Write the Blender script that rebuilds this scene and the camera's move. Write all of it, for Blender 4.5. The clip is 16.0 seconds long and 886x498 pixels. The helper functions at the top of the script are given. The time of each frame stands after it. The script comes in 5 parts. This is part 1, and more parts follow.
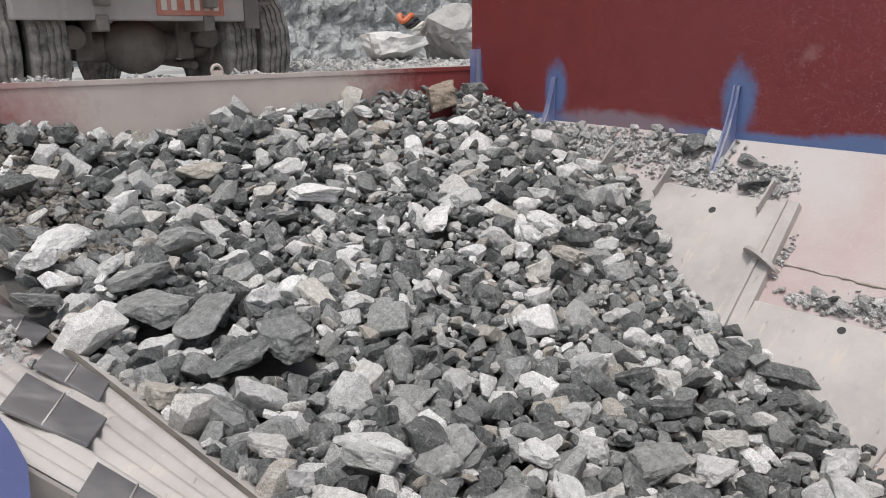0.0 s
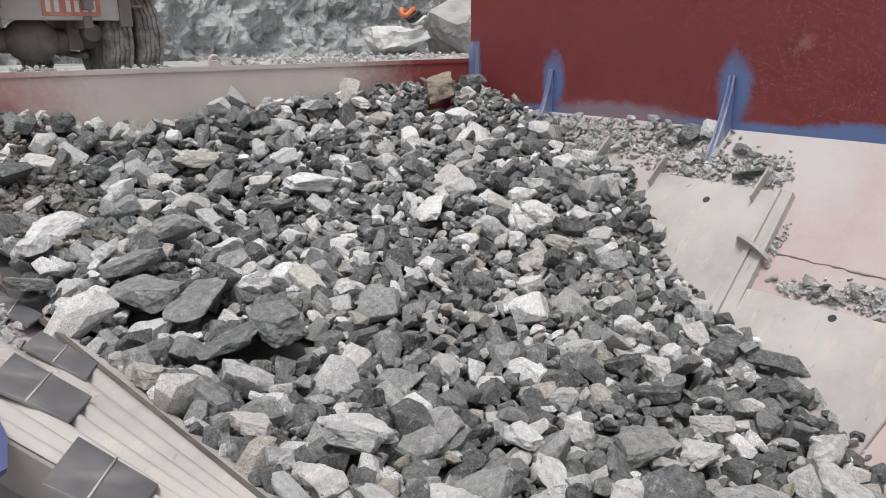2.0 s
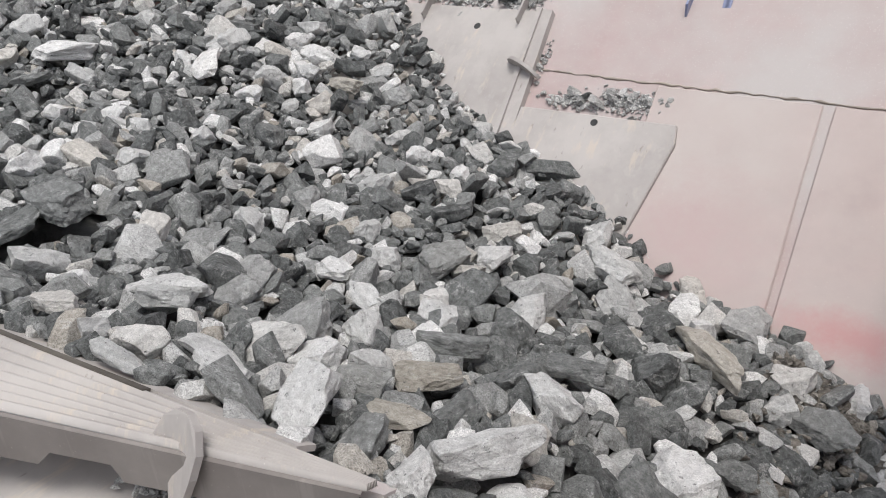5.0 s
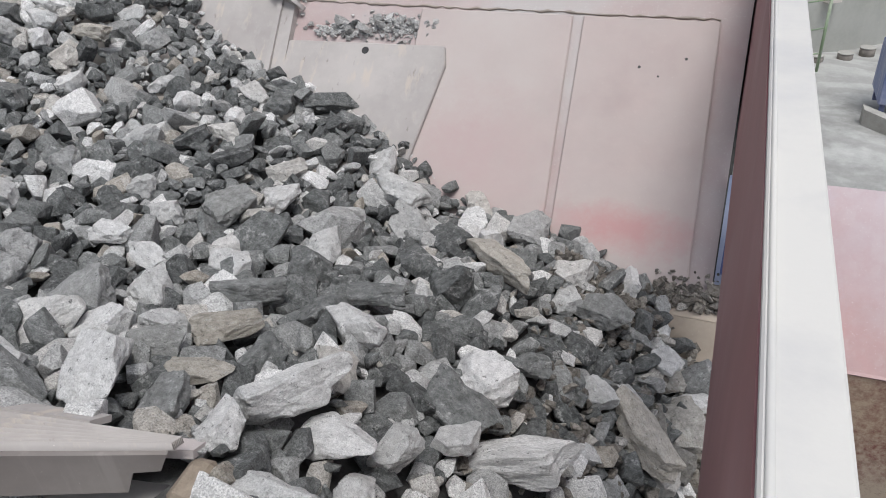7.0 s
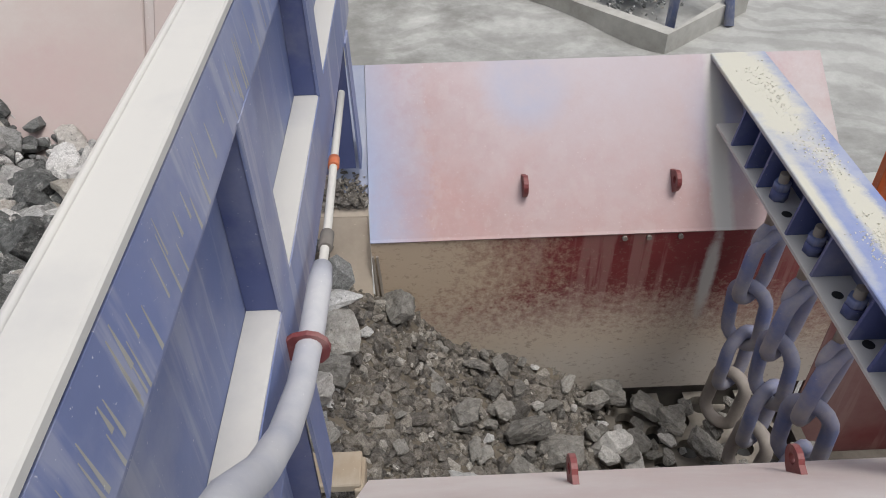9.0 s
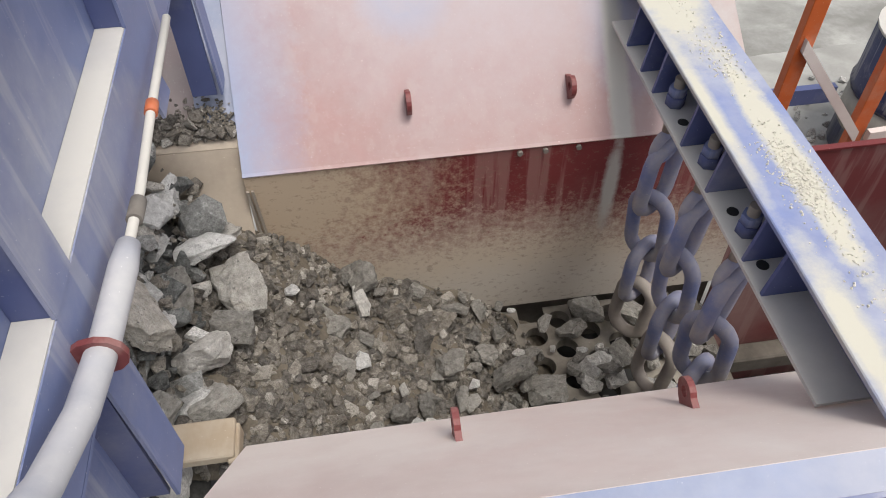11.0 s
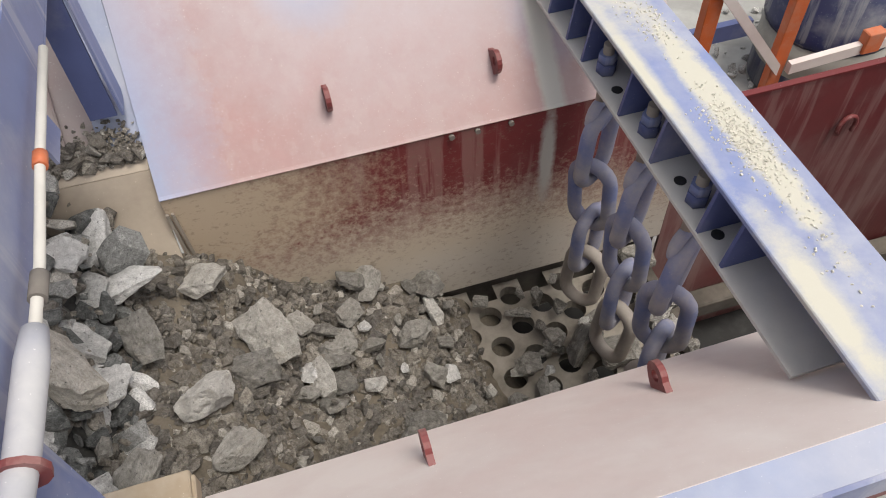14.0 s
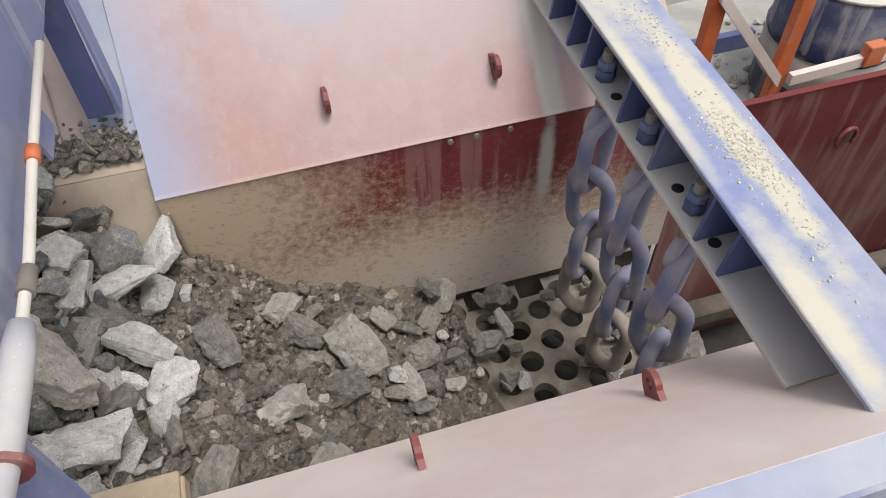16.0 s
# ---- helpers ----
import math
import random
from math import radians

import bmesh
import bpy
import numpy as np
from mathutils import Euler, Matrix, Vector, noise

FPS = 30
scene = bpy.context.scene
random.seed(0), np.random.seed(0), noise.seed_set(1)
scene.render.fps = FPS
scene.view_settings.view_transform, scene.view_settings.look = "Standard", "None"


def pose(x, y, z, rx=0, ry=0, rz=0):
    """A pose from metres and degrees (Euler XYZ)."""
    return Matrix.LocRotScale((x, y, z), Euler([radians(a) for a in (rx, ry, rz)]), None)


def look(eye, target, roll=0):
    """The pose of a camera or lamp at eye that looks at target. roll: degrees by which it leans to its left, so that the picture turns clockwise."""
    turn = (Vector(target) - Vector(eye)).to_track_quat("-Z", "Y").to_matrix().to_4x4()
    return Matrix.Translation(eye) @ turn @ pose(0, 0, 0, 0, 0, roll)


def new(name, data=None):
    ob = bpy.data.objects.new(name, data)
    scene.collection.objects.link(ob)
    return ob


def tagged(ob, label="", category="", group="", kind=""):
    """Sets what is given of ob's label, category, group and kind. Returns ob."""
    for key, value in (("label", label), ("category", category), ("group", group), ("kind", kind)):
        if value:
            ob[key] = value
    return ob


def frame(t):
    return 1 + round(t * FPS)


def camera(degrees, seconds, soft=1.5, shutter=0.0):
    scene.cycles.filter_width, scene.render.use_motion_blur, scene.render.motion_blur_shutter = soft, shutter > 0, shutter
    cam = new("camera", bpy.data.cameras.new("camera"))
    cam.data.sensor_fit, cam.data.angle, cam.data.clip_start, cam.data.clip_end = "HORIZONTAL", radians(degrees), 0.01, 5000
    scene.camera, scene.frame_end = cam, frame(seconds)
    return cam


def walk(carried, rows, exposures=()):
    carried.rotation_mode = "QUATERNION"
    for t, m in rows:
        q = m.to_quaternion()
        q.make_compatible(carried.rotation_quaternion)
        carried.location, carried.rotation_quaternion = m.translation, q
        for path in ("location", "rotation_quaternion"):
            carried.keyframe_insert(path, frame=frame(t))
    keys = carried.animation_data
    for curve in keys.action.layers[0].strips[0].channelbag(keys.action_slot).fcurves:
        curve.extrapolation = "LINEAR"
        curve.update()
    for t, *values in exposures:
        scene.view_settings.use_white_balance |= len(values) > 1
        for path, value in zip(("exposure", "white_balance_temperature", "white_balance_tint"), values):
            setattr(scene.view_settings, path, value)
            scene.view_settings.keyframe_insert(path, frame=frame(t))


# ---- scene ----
EXPOSURE = 0.65
cam = camera(60.3, 16.0, soft=1.0)
PATH = [
    (0, (0.006, 0.005, 0.215), (-1.543, 1.155, -0.312), -0.67),
    (0.5, (0.015, 0.008, 0.207), (-1.535, 1.157, -0.322), -0.75),
    (1, (0.034, 0.024, 0.195), (-1.520, 1.168, -0.329), -0.68),
    (1.5, (0.048, 0.043, 0.190), (-1.509, 1.183, -0.335), -0.84),
    (2, (0.074, 0.054, 0.165), (-1.486, 1.187, -0.366), -0.67),
    (2.5, (0.086, 0.060, 0.149), (-1.456, 1.203, -0.415), -0.82),
    (3, (0.087, 0.040, 0.142), (-1.393, 1.228, -0.488), -0.89),
    (3.5, (0.089, 0.009, 0.129), (-1.285, 1.283, -0.568), -0.99),
    (4, (0.116, -0.002, 0.136), (-1.143, 1.347, -0.636), -1.49),
    (6.5, (0.222, -0.026, 0.141), (-0.620, 1.458, -0.903), -4.94),
    (7, (0.220, -0.004, 0.118), (-0.417, 1.560, -0.954), -3.57),
    (7.5, (0.345, 0.039, 0.087), (-0.076, 1.651, -1.020), -3.53),
    (8, (0.459, 0.079, 0.090), (0.237, 1.679, -1.089), -3.06),
    (8.5, (0.562, 0.134, 0.055), (0.489, 1.704, -1.182), -2.51),
    (9, (0.665, 0.173, 0.050), (0.703, 1.699, -1.242), -1.25),
    (9.5, (0.799, 0.223, 0.044), (0.876, 1.701, -1.301), 0.14),
    (10, (0.874, 0.274, 0.025), (0.969, 1.702, -1.373), 0.59),
    (12.5, (0.887, 0.596, -0.032), (1.180, 1.791, -1.609), -3.35),
    (13, (0.883, 0.606, -0.029), (1.188, 1.797, -1.606), -3.07),
    (13.5, (0.890, 0.604, -0.032), (1.200, 1.802, -1.603), -3.29),
    (14, (0.904, 0.598, -0.026), (1.218, 1.800, -1.594), -3.07),
    (14.5, (0.914, 0.598, -0.028), (1.244, 1.807, -1.587), -2.48),
    (15, (0.909, 0.596, -0.028), (1.245, 1.815, -1.578), -1.97),
    (15.5, (0.897, 0.607, -0.040), (1.230, 1.822, -1.593), -1.53),
    (16, (0.916, 0.594, -0.041), (1.234, 1.810, -1.597), -2.07),
]
walk(cam, [(t, look(eye, target, roll)) for t, eye, target, roll in PATH], exposures=[(0, EXPOSURE + 0.06, 6500, 10), (6.3, EXPOSURE, 6400, 10), (7.5, EXPOSURE - 0.16, 6200, 10), (8.6, EXPOSURE - 0.18, 6450, 10), (10, EXPOSURE, 6650, 10), (12.5, EXPOSURE + 0.10, 6900, 10), (16, EXPOSURE + 0.10, 6900, 10)])

# ---- world and light: an overcast sky with a broad soft sun ----
world = bpy.data.worlds.new("world")
scene.world = world
world.use_nodes = True
wn, wl = world.node_tree.nodes, world.node_tree.links
sky = wn.new("ShaderNodeTexSky")
sky.sky_type, sky.sun_disc = "NISHITA", False
sky.sun_elevation, sky.sun_rotation = radians(72), radians(141)
sky.dust_density = 3.0
grey_sky = wn.new("ShaderNodeHueSaturation")
grey_sky.inputs["Saturation"].default_value = 0.38
wl.new(sky.outputs[0], grey_sky.inputs["Color"])
wl.new(grey_sky.outputs[0], wn["Background"].inputs[0])
wn["Background"].inputs[1].default_value = 0.11
sun = new("sun", bpy.data.lights.new("sun", "SUN"))
sun.data.energy, sun.data.angle, sun.data.color = 1.3, radians(20), (1.0, 0.97, 0.93)
sun.matrix_world = look((0, 0, 30), (-4.0, 5.0, 10), 0)


# ---- materials ----
def ramp(nt, stops, fac):
    r = nt.nodes.new("ShaderNodeValToRGB")
    e = r.color_ramp.elements
    e.remove(e[1])
    e[0].position, e[0].color = stops[0][0], (*stops[0][1], 1)
    for p, c in stops[1:]:
        e.new(p).color = (*c, 1)
    nt.links.new(fac, r.inputs[0])
    return r.outputs[0]


def grey(v, warm=0.0):
    return (v * (1 + warm), v, v * (1 - warm))


def noise_fac(nt, scale, detail=6, rough=0.6, stretch=None, space="Object"):
    co = nt.nodes.new("ShaderNodeTexCoord")
    n = nt.nodes.new("ShaderNodeTexNoise")
    n.inputs["Scale"].default_value, n.inputs["Detail"].default_value, n.inputs["Roughness"].default_value = scale, detail, rough
    if stretch:
        m = nt.nodes.new("ShaderNodeMapping")
        m.inputs["Scale"].default_value = stretch
        nt.links.new(co.outputs[space], m.inputs[0])
        nt.links.new(m.outputs[0], n.inputs["Vector"])
    else:
        nt.links.new(co.outputs[space], n.inputs["Vector"])
    return n.outputs["Fac"]


def mix(nt, fac, a, b):
    m = nt.nodes.new("ShaderNodeMix")
    m.data_type = "RGBA"
    for sock, v in ((m.inputs[0], fac), (m.inputs[6], a), (m.inputs[7], b)):
        if isinstance(v, (int, float)):
            sock.default_value = v
        elif isinstance(v, tuple):
            sock.default_value = (*v, 1)
        else:
            nt.links.new(v, sock)
    return m.outputs[2]


def start(name, rough, metal=0.0):
    m = bpy.data.materials.new(name)
    m.use_nodes = True
    b = m.node_tree.nodes["Principled BSDF"]
    b.inputs["Roughness"].default_value, b.inputs["Metallic"].default_value = rough, metal
    return m, m.node_tree, b


def bump(nt, b, height, strength, distance=0.01):
    n = nt.nodes.new("ShaderNodeBump")
    n.inputs["Strength"].default_value, n.inputs["Distance"].default_value = strength, distance
    nt.links.new(height, n.inputs["Height"])
    nt.links.new(n.outputs[0], b.inputs["Normal"])


def stone_mat(name, single, stops, dust=(0.62, 0.615, 0.595), dust_from=0.56):
    """Broken rock: a tone for each stone, mineral mottling, thin veins, pits and a patchy film of pale dust."""
    m, nt, b = start(name, 0.88)
    fine = 1.0 if not single else 0.2
    if single:
        rnd = nt.nodes.new("ShaderNodeObjectInfo").outputs["Random"]
    else:
        rnd = nt.nodes.new("ShaderNodeNewGeometry").outputs["Random Per Island"]
    base = ramp(nt, stops, rnd)
    mott = noise_fac(nt, (28 if single else 45) * fine, 10, 0.75)
    col = mix(nt, ramp(nt, [(0.36, grey(0.0)), (0.64, grey(1.0))], mott), mix(nt, 0.36, base, grey(0.012)), mix(nt, 0.14, base, grey(0.85)))
    film = ramp(nt, [(dust_from, grey(0.0)), (dust_from + 0.05, grey(0.42))], noise_fac(nt, 17 * fine, 11, 0.8))
    col = mix(nt, film, col, dust)
    vein = ramp(nt, [(0.485, grey(0.0)), (0.497, grey(0.12)), (0.503, grey(0.12)), (0.515, grey(0.0))], noise_fac(nt, 9 * fine, 4, 0.5, (1.0, 2.2, 1.4)))
    col = mix(nt, vein, col, dust)
    pits = ramp(nt, [(0.34, grey(0.9)), (0.40, grey(0.0))], noise_fac(nt, (48 if single else 85) * fine, 6, 0.75))
    col = mix(nt, pits, col, grey(0.03))
    grain = ramp(nt, [(0.36, grey(0.72 if single else 0.55)), (0.5, grey(1.0)), (0.64, grey(1.18 if single else 1.35))], noise_fac(nt, 240 * fine, 4, 0.75))
    vary = nt.nodes.new("ShaderNodeMixRGB")
    vary.blend_type = "MULTIPLY"
    vary.inputs[0].default_value = 1.0
    nt.links.new(col, vary.inputs[1])
    nt.links.new(grain, vary.inputs[2])
    nt.links.new(vary.outputs[0], b.inputs["Base Color"])
    bump(nt, b, noise_fac(nt, 42 * fine, 8, 0.7), 1.0, 0.016)
    return m


def soil_mat(name, dark, light, scale=18, strength=1.0, dist=0.03):
    m, nt, b = start(name, 0.95)
    col = ramp(nt, [(0.3, dark), (0.75, light)], noise_fac(nt, scale, 10, 0.75))
    col = mix(nt, ramp(nt, [(0.35, grey(0.0)), (0.7, grey(0.6))], noise_fac(nt, scale * 0.12, 5)), col, light)
    nt.links.new(col, b.inputs["Base Color"])
    bump(nt, b, noise_fac(nt, scale * 2.0, 5, 0.6), strength * 0.6, dist * 0.5)
    return m


def yard_mat():
    """Pale dusty yard: powdery drifts, darker damp patches and winding wheel ruts."""
    m = soil_mat("dusty_yard", (0.20, 0.20, 0.19), (0.50, 0.50, 0.48), 0.9, 0.5, 0.05)
    nt, b = m.node_tree, m.node_tree.nodes["Principled BSDF"]
    sock = b.inputs["Base Color"]
    col = sock.links[0].from_socket
    co = nt.nodes.new("ShaderNodeTexCoord")
    w = nt.nodes.new("ShaderNodeTexWave")
    w.wave_type, w.rings_direction = "RINGS", "Z"
    w.inputs["Scale"].default_value, w.inputs["Distortion"].default_value = 0.5, 16.0
    w.inputs["Detail"].default_value, w.inputs["Detail Scale"].default_value = 4.0, 0.8
    nt.links.new(co.outputs["Object"], w.inputs["Vector"])
    ruts = ramp(nt, [(0.20, grey(0.35)), (0.5, grey(0.0))], w.outputs["Fac"])
    col = mix(nt, ruts, col, (0.22, 0.22, 0.205))
    damp = ramp(nt, [(0.52, grey(0.0)), (0.60, grey(0.7))], noise_fac(nt, 0.28, 8, 0.65))
    col = mix(nt, damp, col, (0.17, 0.168, 0.155))
    nt.links.new(col, sock)
    return m


def paint_mat(name, base, dust, amount=0.5, scale=1.6, patches=(), rough=0.5, specks=0.70, streak=0.0):
    """Sprayed paint with overspray patches, a film of rock dust, small chips and light speckles."""
    m, nt, b = start(name, rough)
    col = mix(nt, ramp(nt, [(0.3, grey(0.0)), (0.7, grey(1.0))], noise_fac(nt, 5, 6)), base, tuple(c * 0.82 for c in base))
    for colour, where, sc in patches:
        col = mix(nt, ramp(nt, [(where, grey(0.0)), (where + (0.10 if sc < 2 else 0.025), grey(1.0))], noise_fac(nt, sc, 8, 0.62)), col, colour)
    film = ramp(nt, [(0.62 - amount * 0.5, grey(0.0)), (0.95 - amount * 0.4, grey(0.95))], noise_fac(nt, scale, 8, 0.62))
    col = mix(nt, film, col, dust)
    if streak:
        run = ramp(nt, [(0.53, grey(0.0)), (0.60, grey(streak))], noise_fac(nt, 12, 5, 0.6, (1, 1, 0.07)))
        col = mix(nt, run, col, dust)
    dots = ramp(nt, [(specks, grey(0.0)), (specks + 0.05, grey(0.8))], noise_fac(nt, 150, 3, 0.55))
    col = mix(nt, dots, col, tuple(min(1, c * 1.25) for c in dust))
    nt.links.new(col, b.inputs["Base Color"])
    rr = nt.nodes.new("ShaderNodeMapRange")
    rr.inputs["To Min"].default_value, rr.inputs["To Max"].default_value = rough, 0.92
    nt.links.new(film, rr.inputs["Value"])
    nt.links.new(rr.outputs[0], b.inputs["Roughness"])
    bump(nt, b, noise_fac(nt, 40, 4, 0.55), 0.2, 0.002)
    return m


TONES = [(0.0, (0.032, 0.036, 0.034)), (0.28, (0.085, 0.092, 0.087)), (0.52, (0.175, 0.182, 0.173)), (0.68, (0.32, 0.322, 0.31)), (0.82, (0.66, 0.655, 0.635)), (0.88, (0.38, 0.335, 0.27)), (0.93, (0.78, 0.77, 0.745)), (1.0, (0.86, 0.85, 0.83))]
M_STONES = stone_mat("crushed_rock_mass", False, TONES)
M_ROCK = stone_mat("crushed_rock", True, TONES)
M_ROCKDARK = stone_mat("dark_rock", True, [(0.0, (0.12, 0.128, 0.122)), (0.5, (0.21, 0.215, 0.205)), (1.0, (0.32, 0.32, 0.30))])
M_BUFF = stone_mat("buff_rock", True, [(0.0, (0.38, 0.345, 0.285)), (1.0, (0.54, 0.50, 0.43))])
M_BROWNROCK = stone_mat("brown_rock", True, [(0.0, (0.25, 0.19, 0.13)), (1.0, (0.30, 0.23, 0.16))], dust=(0.45, 0.40, 0.33))
M_PALE = stone_mat("pale_rock", True, [(0.0, (0.52, 0.52, 0.50)), (0.4, (0.68, 0.675, 0.655)), (0.8, (0.84, 0.83, 0.81)), (1.0, (0.60, 0.56, 0.50))], dust=(0.74, 0.73, 0.71))
M_WET = stone_mat("damp_rock", True, [(0.0, (0.15, 0.14, 0.12)), (0.5, (0.27, 0.255, 0.225)), (0.85, (0.42, 0.40, 0.36)), (1.0, (0.72, 0.70, 0.66))], dust=(0.40, 0.37, 0.32), dust_from=0.54)
M_GRIT = stone_mat("damp_grit", False, [(0.0, (0.06, 0.049, 0.037)), (0.6, (0.165, 0.14, 0.108)), (0.9, (0.28, 0.25, 0.205)), (1.0, (0.5, 0.47, 0.42))], dust=(0.26, 0.225, 0.175), dust_from=0.58)
M_CHIPS = stone_mat("pale_chips", False, [(0.0, (0.30, 0.30, 0.285)), (0.6, (0.46, 0.455, 0.435)), (1.0, (0.66, 0.65, 0.63))])
# Fines kept almost black to paint in the shade between stones.
M_BED = soil_mat("fines_with_gap_shade", (0.02, 0.02, 0.019), (0.09, 0.088, 0.083), 40)
M_DAMP = soil_mat("damp_fines", (0.045, 0.037, 0.028), (0.19, 0.162, 0.125), 34, 1.0, 0.025)
M_BROWN = soil_mat("brown_dirt", (0.14, 0.11, 0.08), (0.36, 0.30, 0.235), 26)
M_YARD = yard_mat()
M_CLIFF = soil_mat("blasted_cliff", (0.10, 0.105, 0.105), (0.50, 0.505, 0.50), 5.5, 1.0, 0.4)
M_CRUMB = soil_mat("dried_pale_dust", (0.46, 0.44, 0.38), (0.68, 0.655, 0.58), 60, 0.6, 0.01)
DUST = (0.455, 0.43, 0.415)
M_RED = paint_mat("red_oxide_paint", (0.16, 0.024, 0.026), (0.40, 0.30, 0.28), 0.12, 2.2, specks=0.68)
M_SLOPE = paint_mat("dusty_slope_plate", (0.40, 0.25, 0.235), DUST, 0.86, 0.9, patches=[((0.52, 0.19, 0.18), 0.60, 1.1)], specks=0.64)
M_LINER = paint_mat("worn_liner_plate", (0.29, 0.265, 0.25), (0.46, 0.432, 0.41), 0.85, 1.6, streak=0.3)
M_NEARPINK = paint_mat("dusty_pink_primer", (0.60, 0.45, 0.425), (0.74, 0.68, 0.65), 0.85, 1.4, rough=0.5)
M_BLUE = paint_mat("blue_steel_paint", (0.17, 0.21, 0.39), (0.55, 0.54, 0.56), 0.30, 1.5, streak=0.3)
# Blue with shade put in for webs and sides; also plain dark blue parts.
M_DEEPBLUE = paint_mat("dark_and_shaded_blue_paint", (0.085, 0.108, 0.25), (0.36, 0.36, 0.40), 0.28, 2.0)
M_FLANGE = paint_mat("dust_covered_flange", (0.40, 0.40, 0.42), (0.575, 0.56, 0.525), 1.05, 2.4, rough=0.85, specks=0.76)
M_WORN = paint_mat("scoured_steel", (0.27, 0.235, 0.2), (0.44, 0.39, 0.33), 0.5, 2.5, rough=0.55)
M_CORNER = paint_mat("scoured_tan_steel", (0.36, 0.30, 0.24), (0.62, 0.54, 0.44), 0.6, 2.2, rough=0.6)
M_PALEBLUE = paint_mat("pale_blue_spray", (0.30, 0.35, 0.50), (0.50, 0.50, 0.54), 0.45, 2.0, rough=0.55)
M_EDGE = paint_mat("brown_grey_edge", (0.16, 0.142, 0.132), (0.30, 0.275, 0.255), 0.5, 2.5, rough=0.6, streak=0.4)
# Mud on lip, ledge and joint; shade colour for the gap below the chute plate.
M_MUD_AND_SHADE = paint_mat("dark_mud_and_recess_shade", (0.075, 0.065, 0.055), (0.19, 0.17, 0.145), 0.5, 4, rough=0.9)
M_REDDUST = paint_mat("dusty_dark_red_paint", (0.15, 0.030, 0.032), (0.30, 0.20, 0.185), 0.35, 1.2, specks=0.74, streak=0.35)
M_HOPRED = paint_mat("dull_dusty_red", (0.25, 0.085, 0.09), (0.42, 0.29, 0.29), 0.55, 1.4, specks=0.74)
M_LUG = paint_mat("rust_red_lug", (0.2, 0.045, 0.045), (0.4, 0.25, 0.23), 0.25, 12)
M_CHAIN = paint_mat("dusty_blue_chain", (0.155, 0.20, 0.41), (0.50, 0.46, 0.42), 0.55, 5, rough=0.5)
M_CHAINMUD = paint_mat("mud_scoured_chain", (0.26, 0.235, 0.215), (0.47, 0.42, 0.365), 0.6, 5, rough=0.7)
M_DECK = paint_mat("muddy_cast_deck", (0.17, 0.15, 0.125), (0.36, 0.33, 0.285), 0.5, 6, rough=0.85)
M_HOSE = paint_mat("grey_rubber_hose", (0.42, 0.43, 0.49), (0.6, 0.59, 0.585), 0.5, 4, rough=0.7)
M_PVC = paint_mat("white_pipe", (0.62, 0.60, 0.56), (0.66, 0.64, 0.58), 0.5, 4, rough=0.5)
M_ORANGE = paint_mat("orange_paint", (0.62, 0.13, 0.03), (0.5, 0.33, 0.25), 0.25, 4)
M_TYRE = paint_mat("dusty_tyre_rubber", (0.07, 0.068, 0.065), (0.40, 0.375, 0.34), 0.62, 9, rough=0.9)
M_DARKSTEEL = paint_mat("grimy_axle_steel", (0.11, 0.10, 0.09), (0.30, 0.27, 0.24), 0.7, 4, rough=0.9)
M_PLATE = paint_mat("orange_sign_paint", (0.50, 0.15, 0.10), (0.5, 0.33, 0.27), 0.5, 6)
M_WHITE = paint_mat("white_letter_paint", (0.7, 0.66, 0.6), (0.6, 0.55, 0.5), 0.4, 9)
M_TILE = paint_mat("dark_liner_tile", (0.10, 0.10, 0.105), (0.24, 0.23, 0.225), 0.4, 6, rough=0.45, specks=0.74)
M_CONCRETE = paint_mat("concrete", (0.33, 0.32, 0.29), (0.5, 0.49, 0.46), 0.5, 1.5, rough=0.9)
M_HOUSE = paint_mat("grey_render_wall", (0.42, 0.42, 0.38), (0.5, 0.5, 0.47), 0.5, 0.6, rough=0.9)
M_WOOD = paint_mat("weathered_board", (0.36, 0.29, 0.21), (0.5, 0.44, 0.36), 0.4, 6, rough=0.85)
M_BARREL = paint_mat("dark_blue_drum", (0.02, 0.026, 0.085), (0.3, 0.3, 0.3), 0.25, 3, rough=0.4, streak=0.4)
# Also painted as the darkness in bolt holes and under the deck.
M_BLACK = paint_mat("black_rubber_and_hole_shade", (0.02, 0.02, 0.02), (0.1, 0.1, 0.1), 0.3, 5)


# ---- paints with a shape of their own ----
def coords(nt, output="Object"):
    sep = nt.nodes.new("ShaderNodeSeparateXYZ")
    nt.links.new(nt.nodes.new("ShaderNodeTexCoord").outputs[output], sep.inputs[0])
    return sep.outputs


def calc(nt, op, a, b=0.0):
    n = nt.nodes.new("ShaderNodeMath")
    n.operation = op
    for sock, v in zip(n.inputs, (a, b)):
        if isinstance(v, (int, float)):
            sock.default_value = v
        else:
            nt.links.new(v, sock)
    return n.outputs[0]


def blob(nt, xyz, cx, cy, rx, ry, i=0, j=2, wobble=0.5, soft=0.55, freq=9):
    """1 inside a soft, uneven spot about (cx, cy), 0 outside it."""
    dx = calc(nt, "DIVIDE", calc(nt, "SUBTRACT", xyz[i], cx), rx)
    dy = calc(nt, "DIVIDE", calc(nt, "SUBTRACT", xyz[j], cy), ry)
    d = calc(nt, "SQRT", calc(nt, "ADD", calc(nt, "MULTIPLY", dx, dx), calc(nt, "MULTIPLY", dy, dy)))
    d = calc(nt, "ADD", d, calc(nt, "MULTIPLY", calc(nt, "SUBTRACT", noise_fac(nt, freq, 9, 0.75), 0.5), wobble * 2))
    return ramp(nt, [(soft, grey(1.0)), (1.0, grey(0.0))], d)


